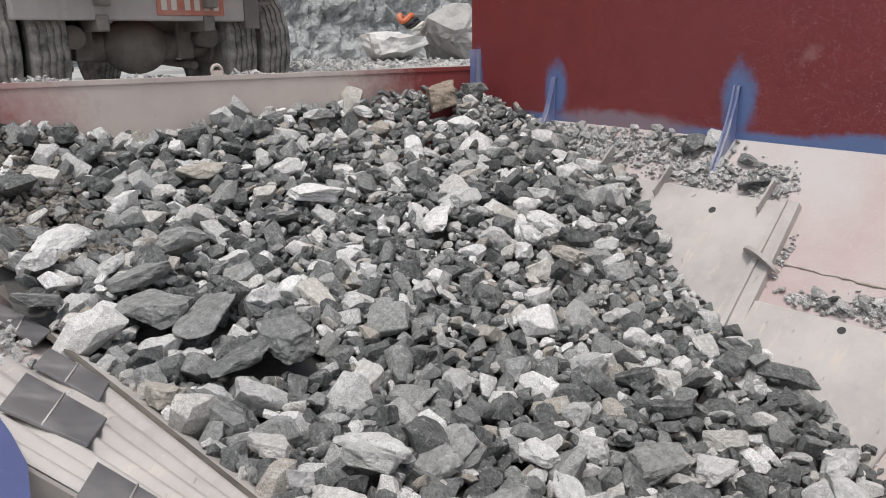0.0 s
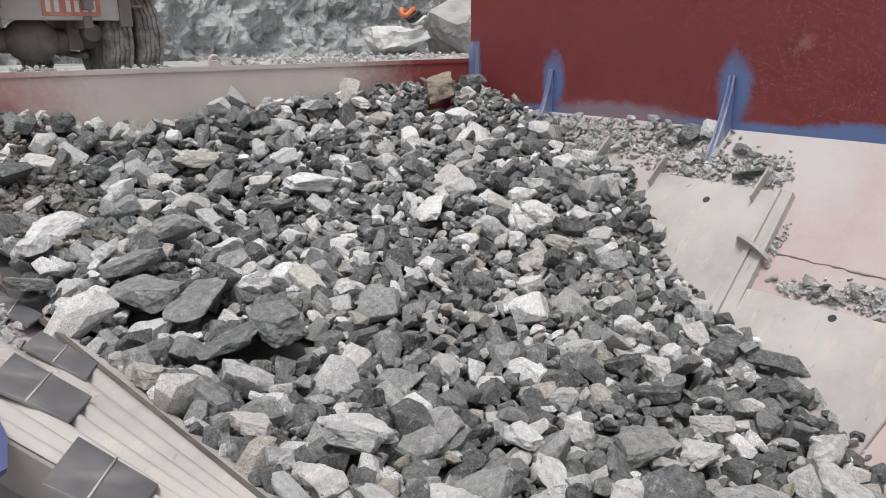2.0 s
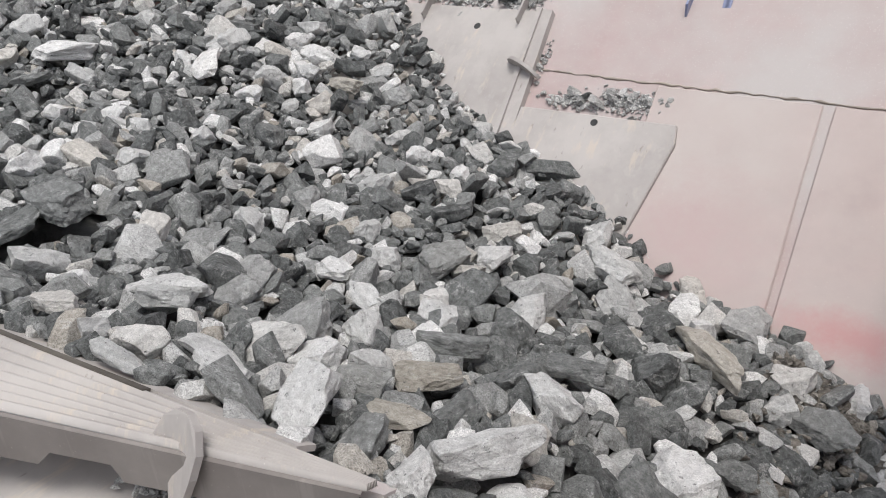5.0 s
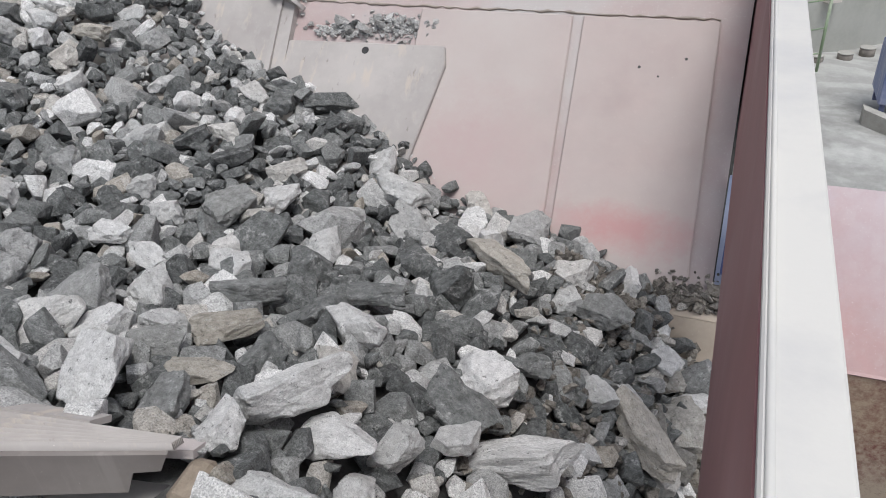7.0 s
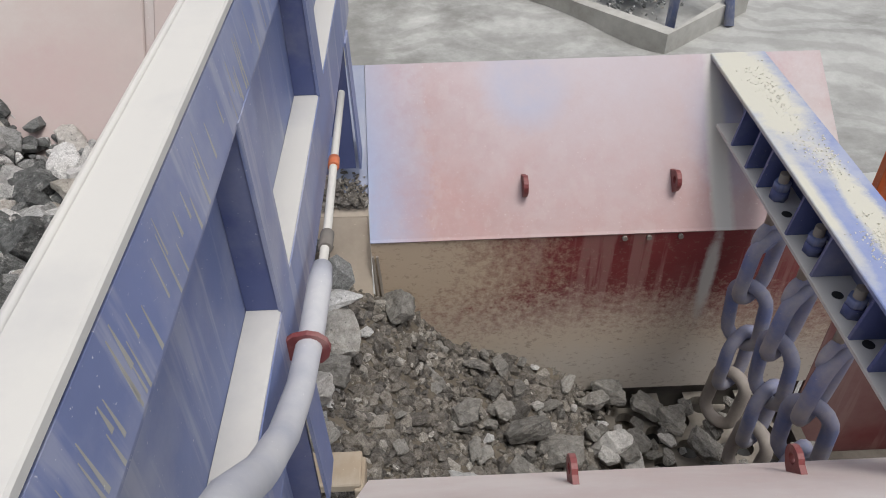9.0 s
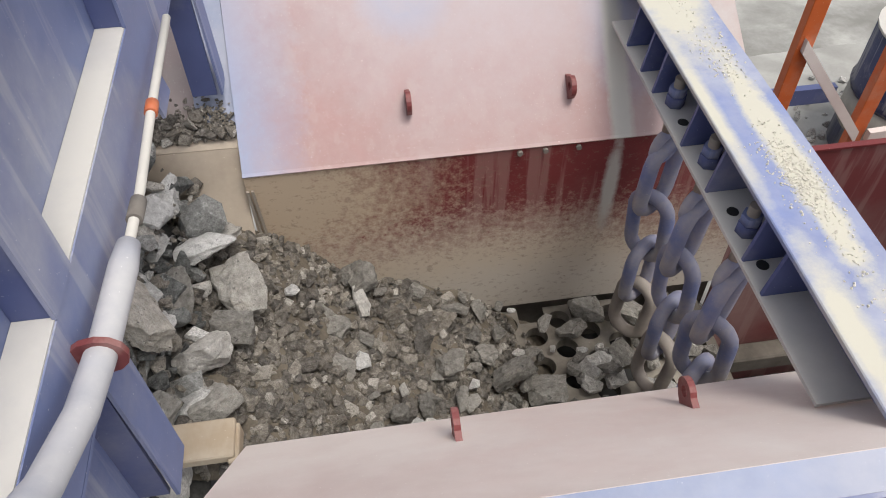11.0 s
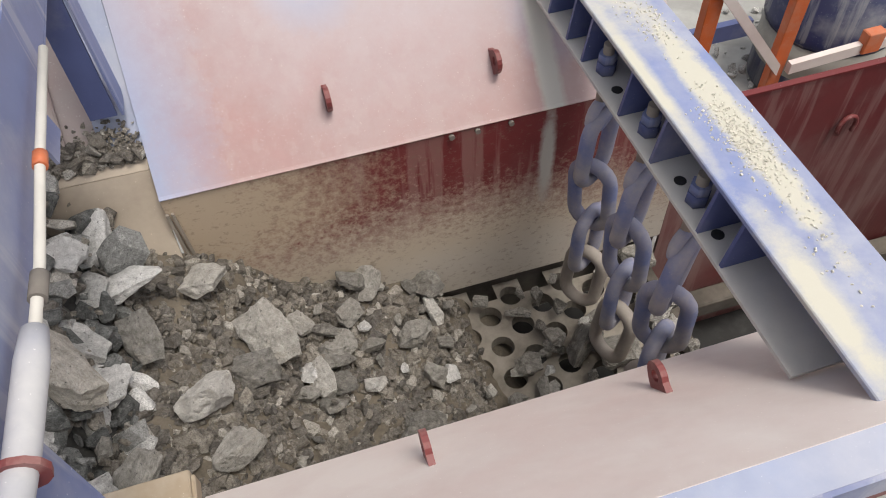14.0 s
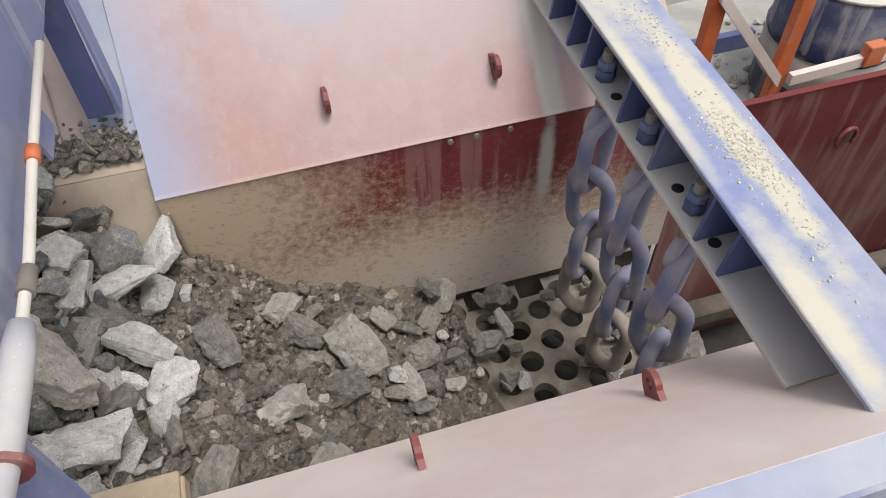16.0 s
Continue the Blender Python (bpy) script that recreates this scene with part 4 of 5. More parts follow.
def build_pipe():
    p = thing("water_pipe", (0.42, 1.4, -1.05), "grey rubber hose joined to a white plastic pipe", "pipe")
    hose = [(0.50, 0.30, -0.42), (0.47, 0.48, -0.52), (0.445, 0.62, -0.66), (0.432, 0.76, -0.82), (0.43, 0.90, -0.93), (0.43, 1.05, -1.0), (0.43, 1.20, -1.035), (0.43, 1.38, -1.055), (0.43, 1.44, -1.06)]
    part("hose", tube(B(), hose, 0.026, 14, [0.026] * 7 + [0.027, 0.022]), M_HOSE, p, "grey rubber hose wrapped with tape")
    part("white_pipe", tube(B(), [(0.43, 1.43, -1.06), (0.428, 1.60, -1.075), (0.424, 1.87, -1.07), (0.42, 2.25, -1.075)], 0.0105, 12), M_PVC, p, "white plastic pipe")
    part("coupling", tube(B(), [(0.43, 1.51, -1.067), (0.43, 1.57, -1.072)], 0.0165, 12), M_DARKSTEEL, p)
    part("clamp", tube(B(), [(0.425, 1.845, -1.070), (0.424, 1.885, -1.070)], 0.015, 12), M_ORANGE, p, "orange pipe clamp")
    fl = B()
    ring = [(0.43 + 0.055 * math.cos(a) * (1.0 if math.cos(a) < 0 else 0.75), 1.17, -1.035 + 0.043 * math.sin(a)) for a in np.linspace(0, 2 * math.pi, 12, endpoint=False)]
    slab(fl, ring, 0.012)
    part("bracket_plate", fl, M_LUG, p, "rust-red oval bracket plate")


# ---- rock ----
def rock_shape(seed, cuts=9, flat=0.72, chamfer=0.0):
    """An angular broken stone of about 1 m across: a block split by random planes, as vertices and faces."""
    rnd = random.Random(seed)
    bm = B()
    sx, sy, sz = rnd.uniform(0.95, 1.25), rnd.uniform(0.68, 0.98), flat * rnd.uniform(0.62, 1.05)
    bmesh.ops.create_cube(bm, size=1.0)
    for v in bm.verts:
        v.co += Vector((rnd.uniform(-0.12, 0.12), rnd.uniform(-0.12, 0.12), rnd.uniform(-0.12, 0.12)))
    for _ in range(cuts):
        n = Vector((rnd.gauss(0, 1), rnd.gauss(0, 1), rnd.gauss(0, 1))).normalized()
        d = rnd.uniform(0.36, 0.50)
        bmesh.ops.bisect_plane(bm, geom=bm.verts[:] + bm.edges[:] + bm.faces[:], dist=1e-4, plane_co=n * d, plane_no=n, clear_outer=True)
        bmesh.ops.holes_fill(bm, edges=[e for e in bm.edges if e.is_boundary])
    corners = [Vector((v.co.x * sx, v.co.y * sy, v.co.z * sz)) * 0.95 for v in bm.verts]
    bm.free()
    bm = B()
    for c in corners:
        bm.verts.new(c)
    got = bmesh.ops.convex_hull(bm, input=bm.verts)
    bmesh.ops.delete(bm, geom=list({g for g in got["geom_interior"] + got["geom_unused"] if isinstance(g, bmesh.types.BMVert)}), context="VERTS")
    bmesh.ops.remove_doubles(bm, verts=bm.verts, dist=0.02)
    bmesh.ops.dissolve_limit(bm, angle_limit=0.12, verts=bm.verts, edges=bm.edges)
    if chamfer:
        bmesh.ops.bevel(bm, geom=bm.edges[:], offset=chamfer, segments=1, affect="EDGES", clamp_overlap=True)
    bmesh.ops.recalc_face_normals(bm, faces=bm.faces)
    bmesh.ops.triangulate(bm, faces=bm.faces)
    bm.verts.index_update()
    vs = np.array([v.co[:] for v in bm.verts])
    fs = np.array([[v.index for v in f.verts] for f in bm.faces])
    bm.free()
    return vs, fs


SHAPES = [rock_shape(s, 8 + s % 6) for s in range(36)]
WORN_SHAPES = [rock_shape(500 + s, 8 + s % 7, 0.74, 0.02) for s in range(44)]


def big_rock_mesh(seed, material, flat=0.8):
    """A larger stone: the split block with chipped edges and uneven faces."""
    vs, fs = rock_shape(seed, 12, flat, 0.014)
    bm = B()
    vv = [bm.verts.new(v) for v in vs]
    for f in fs:
        bm.faces.new([vv[i] for i in f])
    for limit in (0.30, 0.15, 0.09):
        bmesh.ops.subdivide_edges(bm, edges=[e for e in bm.edges if e.calc_length() > limit], cuts=1)
        bmesh.ops.triangulate(bm, faces=bm.faces)
    off = Vector((seed * 1.7, 0, 0))
    for v in bm.verts:
        n = v.co.normalized()
        step = noise.voronoi(v.co * 3.2 + off)[0][0]
        v.co += n * (0.055 * noise.fractal(v.co * 3.5 + off, 0.8, 2.2, 6) - 0.16 * max(0.0, 0.22 - step))
    return finish("rock", bm, material)


def spread(rnd, place, count, r, taken, cell, gap=0.8):
    """Scatter stones of radius r() so that they do not crowd one another."""
    out = []
    for _ in range(count):
        x, y = place()
        a = r(x, y)
        i, j = int(x // cell), int(y // cell)
        ok = True
        for di in (-1, 0, 1):
            for dj in (-1, 0, 1):
                for qx, qy, qa in taken.get((i + di, j + dj), ()):
                    if (qx - x) ** 2 + (qy - y) ** 2 < (gap * (a + qa)) ** 2:
                        ok = False
                        break
                if not ok:
                    break
            if not ok:
                break
        if ok:
            taken.setdefault((i, j), []).append((x, y, a))
            out.append((x, y, a))
    return out


def stone_mass(name, stones, height, material, label, category, seed, tilt=0.6, sink=0.25, kind="stuff", shapes=None, jitter=0.45):
    """Many stones joined into one mesh."""
    rs = np.random.RandomState(seed)
    V, F, base = [], [], 0
    for x, y, a in stones:
        vs, fs = (shapes or SHAPES)[rs.randint(len(shapes or SHAPES))]
        q = Euler((rs.uniform(-tilt, tilt), rs.uniform(-tilt, tilt), rs.uniform(0, 6.28))).to_matrix()
        s = 2 * a * np.array([rs.uniform(0.85, 1.2), rs.uniform(0.85, 1.1), rs.uniform(0.75, 1.1)])
        V.append((vs * s) @ np.array(q).T + np.array([x, y, float(height(x, y)) - sink * a + rs.uniform(-jitter, jitter) * a]))
        F.append(fs + base)
        base += len(vs)
    me = bpy.data.meshes.new(name)
    me.from_pydata(np.concatenate(V).tolist(), [], np.concatenate(F).tolist())
    me.materials.append(material)
    ob = new(name, me)
    return tagged(ob, label, category, "", kind)


def heap_top(x, y):
    """The heap's height for a stone; at its far edge stones lie on the sloping plate."""
    z, plate = float(pile_z(x, y)), far_slope(y) + 0.015
    rim = float(np.interp(x, ZF_X, ZF))
    edge = far_y(rim)
    if -2.2 < x < 0.1 and edge - y < 0.7:
        z = max(z, rim - 0.02 - 0.22 * max(0.0, edge - y))
    return max(plate, min(z, plate + max(0.0, (edge - y) * 1.2)))


LANDMARK_LABELS = ("large dark grey angular rock lying on the heap", "large pale dusty angular rock lying on the heap", "buff-coloured angular rock lying on the heap", "brown-stained boulder standing on the heap edge")


def build_heap():
    # fines under the stones, coloured near black as crevice shade
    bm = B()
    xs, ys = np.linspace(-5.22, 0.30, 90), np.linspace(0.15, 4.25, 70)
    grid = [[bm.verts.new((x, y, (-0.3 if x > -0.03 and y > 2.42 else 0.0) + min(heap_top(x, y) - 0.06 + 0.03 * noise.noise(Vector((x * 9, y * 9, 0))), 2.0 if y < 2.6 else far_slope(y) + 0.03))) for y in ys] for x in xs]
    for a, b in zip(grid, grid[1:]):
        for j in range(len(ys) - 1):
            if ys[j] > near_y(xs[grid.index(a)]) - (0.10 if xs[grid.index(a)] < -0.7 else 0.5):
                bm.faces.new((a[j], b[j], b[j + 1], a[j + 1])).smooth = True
    solo("heap_fines_and_gap_shade", bm, M_BED, "fines between the heaped rocks, blackened as the shade of the gaps", "gravel", "stuff")
    rnd = random.Random(11)
    taken = {}

    def place():
        x = rnd.uniform(-5.17, 0.27)
        lo, hi = near_y(x) + 0.02, float(far_y(np.interp(x, ZF_X, ZF))) - 0.03
        if x > -0.62:
            lo -= 0.35
        return x, rnd.uniform(lo, hi)

    big = []
    variants = [big_rock_mesh(100 + k, M_PALE if k % 2 else M_ROCK) for k in range(14)]
    own = {0: M_ROCKDARK, 1: M_PALE, 2: M_BUFF, 3: M_BROWNROCK}
    for k, (x, y, half, wide, turn, sort) in enumerate(LANDMARKS):
        taken.setdefault((int(x // 0.5), int(y // 0.5)), []).append((x, y, 0.62 * (half + wide)))
        ob = new("rock", big_rock_mesh(200 + k, own[sort], 0.9))
        high = min(half, wide) * rnd.uniform(1.6, 2.0)
        ob.matrix_world = Matrix.LocRotScale((x, y, heap_top(x, y) + 0.03 + 0.30 * high), Euler((rnd.uniform(-0.12, 0.12) - 0.12, rnd.uniform(-0.15, 0.15), turn)), (2.0 * half, 2.5 * wide, high))
        tagged(ob, LANDMARK_LABELS[sort], "rock", "rocks on the heap")

    def place_near():
        x = rnd.uniform(-4.2, 0.2)
        return x, near_y(x) + 0.07 + abs(rnd.gauss(0, 0.35)) - (0.3 if x > -0.62 else 0)

    big += [(*s, 0.75, None, rnd.random() < 0.55) for s in spread(rnd, place_near, 260, lambda x, y: rnd.uniform(0.06, 0.115), taken, 0.5, 0.85)[:95]]
    big += [(*s, 0.8, None, rnd.random() < 0.4) for s in spread(rnd, place, 330, lambda x, y: rnd.uniform(0.06, 0.095), taken, 0.5, 0.85)[:170]]
    big = [q for q in big if q[4] is not None or q[1] < far_y(float(np.interp(q[0], ZF_X, ZF))) - 0.08]
    for k, (x, y, a, ratio, turn, pale) in enumerate(big):
        ob = new("rock", variants[(2 * k + (1 if pale else 0)) % 14])
        s = 2 * a
        tilt = 0.5 if turn is None else 0.25
        spin = rnd.uniform(0, 6.28) if turn is None else turn
        ob.matrix_world = Matrix.LocRotScale((x, y, heap_top(x, y) + 0.25 * a), Euler((rnd.uniform(-tilt, tilt), rnd.uniform(-tilt, tilt), spin)), (s * 1.05, s * ratio * 1.15, s * rnd.uniform(0.8, 1.1)))
        tagged(ob, "angular grey quarry rock lying on the heap", "rock", "rocks on the heap")
    mid = spread(rnd, place, 34000, lambda x, y: min(0.105, max(0.026, rnd.lognormvariate(-2.92 if y - near_y(x) < 1.3 else -3.10, 0.40))), taken, 0.5, 0.52)
    small = spread(rnd, place, 16000, lambda x, y: rnd.uniform(0.012, 0.028), taken, 0.5, 0.62)
    stone_mass("rock_heap", mid, heap_top, M_STONES, "heap of angular grey and pale crushed rock", "rocks", 3, 0.95, 0.05, shapes=WORN_SHAPES, jitter=0.7)
    stone_mass("rock_chips", small, heap_top, M_STONES, "small stones between the heaped rocks", "gravel", 4, 1.0, -0.2)
    st = []
    for _ in range(700):
        x = rnd.uniform(-5.1, -4.0)
        st.append((x, near_y(x) + rnd.uniform(-0.05, 0.55) , rnd.uniform(0.01, 0.028)))
    stone_mass("dirt_clods", st, lambda x, y: float(pile_z(x, y)) + 0.03, M_GRIT, "brown-grey dirt clods in the heap corner", "dirt", 6, 1.0, 0.0)


# landmark rocks: x, y, half length, half width, turn, kind (dark, pale, buff, brown)
LANDMARKS = [
    (-2.74, 1.23, 0.263, 0.105, 2.83, 0), (-3.26, 0.87, 0.198, 0.121, 0.56, 0), (-3.31, 0.61, 0.136, 0.062, 0.77, 1), (-3.94, 0.55, 0.102, 0.07, 2.23, 1),
    (-4.67, 1.6, 0.135, 0.069, 1.29, 2), (-4.2, 2.17, 0.186, 0.085, 1.57, 1), (-3.96, 1.22, 0.145, 0.104, 1.47, 0), (-4.12, 0.65, 0.172, 0.073, 2.27, 1),
    (-4.99, 2.61, 0.115, 0.08, 0.8, 1), (-4.84, 3.6, 0.172, 0.147, 2.48, 3), (-5.0, 4.08, 0.098, 0.085, 0.77, 0), (-3.53, 2.57, 0.15, 0.077, 2.41, 1),
    (-2.89, 3.01, 0.166, 0.051, 2.83, 2), (-4.08, 1.86, 0.118, 0.058, 0.87, 0), (-1.84, 1.08, 0.09, 0.071, 0.59, 1), (-1.54, 2.14, 0.126, 0.078, 2.55, 0),
    (-3.66, 0.92, 0.13, 0.065, 1.54, 0), (-3.15, 1.07, 0.206, 0.086, 2.48, 0), (-2.51, 0.66, 0.109, 0.051, 0.45, 2), (-2.7, 1.01, 0.136, 0.07, 1.78, 0),
    (-3.6, 0.45, 0.096, 0.057, 1.19, 0), (-4.98, 2.96, 0.152, 0.053, 3.11, 1), (-1.95, 0.81, 0.066, 0.054, 0.59, 1), (-1.78, 1.74, 0.094, 0.047, 3.07, 1),
    (-1.55, 1.67, 0.134, 0.051, 2.69, 1), (-1.1, 1.59, 0.114, 0.059, 0.21, 0), (-1.01, 1.37, 0.1, 0.053, 0.8, 2), (-1.34, 0.92, 0.098, 0.042, 0.03, 1),
    (-1.53, 0.74, 0.092, 0.033, 0.07, 1), (-0.63, 1.1, 0.132, 0.083, 1.01, 1), (-0.19, 1.41, 0.194, 0.081, 0.42, 1), (-1.08, 0.96, 0.115, 0.073, 2.09, 1),
    (-0.91, 1.11, 0.115, 0.051, 0.1, 2), (-0.51, 1.06, 0.088, 0.054, 0.07, 1), (-0.41, 1.15, 0.073, 0.048, 1.33, 1), (-0.35, 1.43, 0.103, 0.068, 2.76, 0),
    (0.12, 1.96, 0.149, 0.077, 2.09, 2), (-0.33, 1.6, 0.099, 0.078, 2.62, 1), (-0.52, 2.38, 0.173, 0.076, 2.41, 2), (-1.4, 2.27, 0.072, 0.068, 0.35, 1),
    (-1.07, 2.68, 0.117, 0.087, 2.86, 1), (-0.32, 1.31, 0.063, 0.052, 0.42, 1), (-1.44, 0.96, 0.124, 0.039, 3.11, 1), (-1.93, 1.16, 0.103, 0.062, 0.52, 1),
    (-1.12, 1.19, 0.074, 0.046, 0.38, 0), (0.15, 2.35, 0.073, 0.061, 2.69, 1), (0.29, 2.32, 0.081, 0.067, 0.14, 1), (-0.26, 1.85, 0.068, 0.058, 0.38, 0),
    (-0.09, 2.37, 0.09, 0.074, 2.93, 0), (-0.74, 1.77, 0.093, 0.053, 0.38, 0),
]


# ---- the feeder: rock that slides ----
MOVERS = []
FEED_T = [0.5 * k for k in range(33)]
LIP = 0.62


def bank_path(x0):
    """How far a stone of the bank has slid: slowly at first, in a rush at the end; past the lip it runs off along the deck."""
    x, out = x0, []
    for k in range(161):
        if k % 5 == 0:
            out.append(x)
        t = 0.1 * k
        slow = np.interp(t, [0, 13.6, 14.4, 15.2, 16], [0.016, 0.016, 0.06, 0.10, 0.12])
        brow = np.interp(t, [0, 14.8, 15.2, 16], [0.05, 0.07, 0.17, 0.18])
        x += 0.1 * float(np.interp(x, [0.15, 0.45, LIP, 0.9], [slow, brow, 0.14, 0.17]))
        x = min(x, 2.9)
    return out


def stream_path(leaves):
    """A stone that breaks out of the bank's foot at a given time and rides the deck to its end."""
    return [min(2.9, LIP + 0.17 * max(0.0, t - leaves)) for t in FEED_T]


def fall(x):
    """How far below the deck's level a stone has dropped past the end."""
    return 0.0 if x < 2.35 else 1.1 * min(1.0, (x - 2.35) / 0.4)


def build_feed():
    bm = B()
    xs, ys = np.linspace(-0.2, 1.66, 64), np.linspace(1.495, 2.555, 36)
    grid = [[bm.verts.new((x, y, float(chute_z(x, y)) - 0.03 - 0.35 * max(0, x - 1.25) + 0.035 * noise.noise(Vector((x * 11, y * 11, 2))))) for y in ys] for x in xs]
    for a, b in zip(grid, grid[1:]):
        for j in range(len(ys) - 1):
            bm.faces.new((a[j], b[j], b[j + 1], a[j + 1])).smooth = True
    solo("feeder_fines", bm, M_DAMP, "damp dark fines on the feeder", "gravel", "stuff")
    rnd = random.Random(21)
    variants = [big_rock_mesh(300 + k, M_PALE if k % 4 == 3 else M_WET) for k in range(12)]
    taken = {}
    stones = [(0.22, 1.72, 0.115), (0.30, 2.05, 0.10), (0.10, 2.2, 0.11), (-0.05, 1.95, 0.10), (0.0, 1.62, 0.10), (-0.22, 1.75, 0.135), (-0.40, 2.0, 0.12), (-0.25, 2.28, 0.11), (-0.55, 1.72, 0.14), (-0.62, 2.25, 0.12), (-0.48, 2.45, 0.10), (-0.7, 1.98, 0.13)]
    for x, y, a in stones:
        taken.setdefault((int(x // 0.4), int(y // 0.4)), []).append((x, y, a))
    stones += spread(rnd, lambda: (rnd.uniform(-0.75, 0.1), rnd.uniform(1.56, 2.48)), 500, lambda x, y: rnd.uniform(0.06, 0.11), taken, 0.4, 0.60)[:40]
    stones += spread(rnd, lambda: (rnd.uniform(-0.6, LIP), rnd.uniform(1.54, 2.52)), 1500, lambda x, y: min(0.09, rnd.lognormvariate(-3.2, 0.45)), taken, 0.4, 0.62)[:50]
    runs = [(x, y, a, bank_path(x), 0.0) for x, y, a in stones]
    for leaves in np.linspace(-11, 15.5, 250):
        a = min(0.085, max(0.02, rnd.lognormvariate(-3.12, 0.42)))
        runs.append((LIP, rnd.uniform(1.55, 2.52), a, stream_path(leaves + rnd.uniform(-0.3, 0.3)), 0.16))
    for k, (x0, y, a, xs_t, deep) in enumerate(runs):
        ob = new("stone", variants[3 + 4 * (k % 3) if (x0 < 0.0 and k % 2) or k % 9 == 0 else (k % 3) + 4 * (k // 3 % 3)])
        ob.scale = (2.1 * a, 2.0 * a * rnd.uniform(0.7, 0.95), 2 * a * rnd.uniform(0.6, 0.9))
        tagged(ob, "damp grey rock sliding along the feeder", "rock", "rocks on the feeder")
        tx, ty, tz = rnd.uniform(-0.5, 0.5), rnd.uniform(-0.5, 0.5), rnd.uniform(0, 6.28)
        roll, wander, hop = rnd.uniform(-0.5, 0.9), rnd.uniform(-0.05, 0.05), rnd.uniform(0.4, 0.75)
        rows = []
        for t, x in zip(FEED_T, xs_t):
            yy = min(2.50, max(1.55, y + wander * (x - x0)))
            z = float(chute_z(x, yy)) + hop * a - deep * max(0.0, 1 - (x - LIP) / 0.12) - fall(x)
            q = Euler((tx + 0.25 * roll * (x - x0), ty + roll * (x - x0), tz + 0.4 * roll * (x - x0)))
            rows.append((t, Matrix.LocRotScale((x, yy, z), q, None)))
        MOVERS.append((ob, rows))
    for k in range(70):
        cx, cy = rnd.uniform(-0.6, LIP), rnd.uniform(1.60, 2.45)
        st = [(rnd.gauss(0, 0.085), rnd.gauss(0, 0.085), rnd.uniform(0.005, 0.018)) for _ in range(110)]
        ob = stone_mass("grit_patch", st, lambda x, y: -0.45 * x, M_GRIT, "patch of damp grit riding on the feeder", "gravel", 50 + k, 1.0, -0.3)
        path = bank_path(cx) if k < 30 else stream_path(-9 + 0.62 * (k - 30))
        rows = []
        for t, x in zip(FEED_T, path):
            rows.append((t, Matrix.Translation((x, cy, float(chute_z(x, cy)) - 0.045 - (0.10 * max(0.0, 1 - (x - LIP) / 0.15) if k >= 30 else 0.0) - 0.5 * max(0.0, min(1.0, (x - 1.35) / 0.4)) - fall(x)))))
        MOVERS.append((ob, rows))
    st = [(rnd.uniform(0.05, 0.42), 2.675 + abs(rnd.gauss(0, 0.04)), rnd.uniform(0.004, 0.011) * (2.6 if rnd.random() < 0.03 else 1)) for _ in range(900)]
    stone_mass("bevel_dirt", st, lambda x, y: far_slope(y) + 0.034, M_GRIT, "damp dirt caught on the corner piece", "dirt", 90, 1.0, -0.2)
    st = [(rnd.uniform(-0.35, 0.03), rnd.uniform(2.45, 2.70), rnd.uniform(0.006, 0.022)) for _ in range(420)]
    stone_mass("corner_dirt", st, lambda x, y: float(pile_z(x, y)) + 0.01, M_GRIT, "damp dirt along the foot of the slope", "dirt", 91, 1.0, -0.2)
    st = [(rnd.uniform(-0.3, 0.28), rnd.uniform(1.2, 2.6), rnd.uniform(0.008, 0.026)) for _ in range(500)]
    stone_mass("opening_dirt", st, lambda x, y: float(pile_z(x, y)) + 0.01, M_GRIT, "damp dirt between rocks at the opening", "dirt", 92, 1.0, 0.0)
    st = [(rnd.uniform(-0.1, 1.46), rnd.uniform(1.5, 2.55), abs(rnd.gauss(0, 0.012)) + 0.004) for _ in range(6500)]
    stone_mass("bed_grit", st, lambda x, y: float(chute_z(x, y)) - 0.03 - 0.35 * max(0, x - 1.25), M_GRIT, "damp grit covering the feeder", "gravel", 93, 1.0, -0.2)
    board = thing("board", (0.35, 1.48, -1.93), "weathered wooden board end at the chute corner", "board")
    part("plank", bevel(box(B(), (0.18, 1.44, -1.95), (0.44, 1.56, -1.915)), 0.004), M_WOOD, board)
    part("end_block", bevel(box(B(), (0.42, 1.43, -1.99), (0.45, 1.55, -1.93)), 0.004), M_WOOD, board)


# ---- the truck on the bench ----
def tyre_bm(radius, width):
    """A dusty truck tyre: rounded shoulders, zigzag grooves round the tread, axle along y."""
    bm = B()
    h = width / 2
    prof = [(-h * 0.75, 0.55), (-h * 0.98, 0.66), (-h, 0.80), (-h * 0.96, 0.93), (-h * 0.86, 0.985)]
    for g in (-0.52, -0.17, 0.17, 0.52):
        prof += [((g - 0.07) * h, 1.0), ((g - 0.045) * h, 0.972), ((g + 0.045) * h, 0.972), ((g + 0.07) * h, 1.0)]
    prof += [(h * 0.86, 0.985), (h * 0.96, 0.93), (h, 0.80), (h * 0.98, 0.66), (h * 0.75, 0.55)]
    n, rings = 72, []
    for k in range(n):
        a = 2 * math.pi * k / n
        zig = 0.035 * h * (1 if (k // 2) % 2 else -1)
        ring = []
        for i, (y, r) in enumerate(prof):
            inside = 5 <= i < len(prof) - 5
            notch = 0.982 if (k % 6 == 0 and i in (3, 4, len(prof) - 5, len(prof) - 4)) else 1.0
            ring.append(bm.verts.new((radius * r * notch * math.cos(a), y + (zig if inside else 0), radius * r * notch * math.sin(a))))
        rings.append(ring)
    for k in range(n):
        a, b = rings[k], rings[(k + 1) % n]
        for i in range(len(prof) - 1):
            bm.faces.new((a[i], b[i], b[i + 1], a[i + 1]))
    return bm


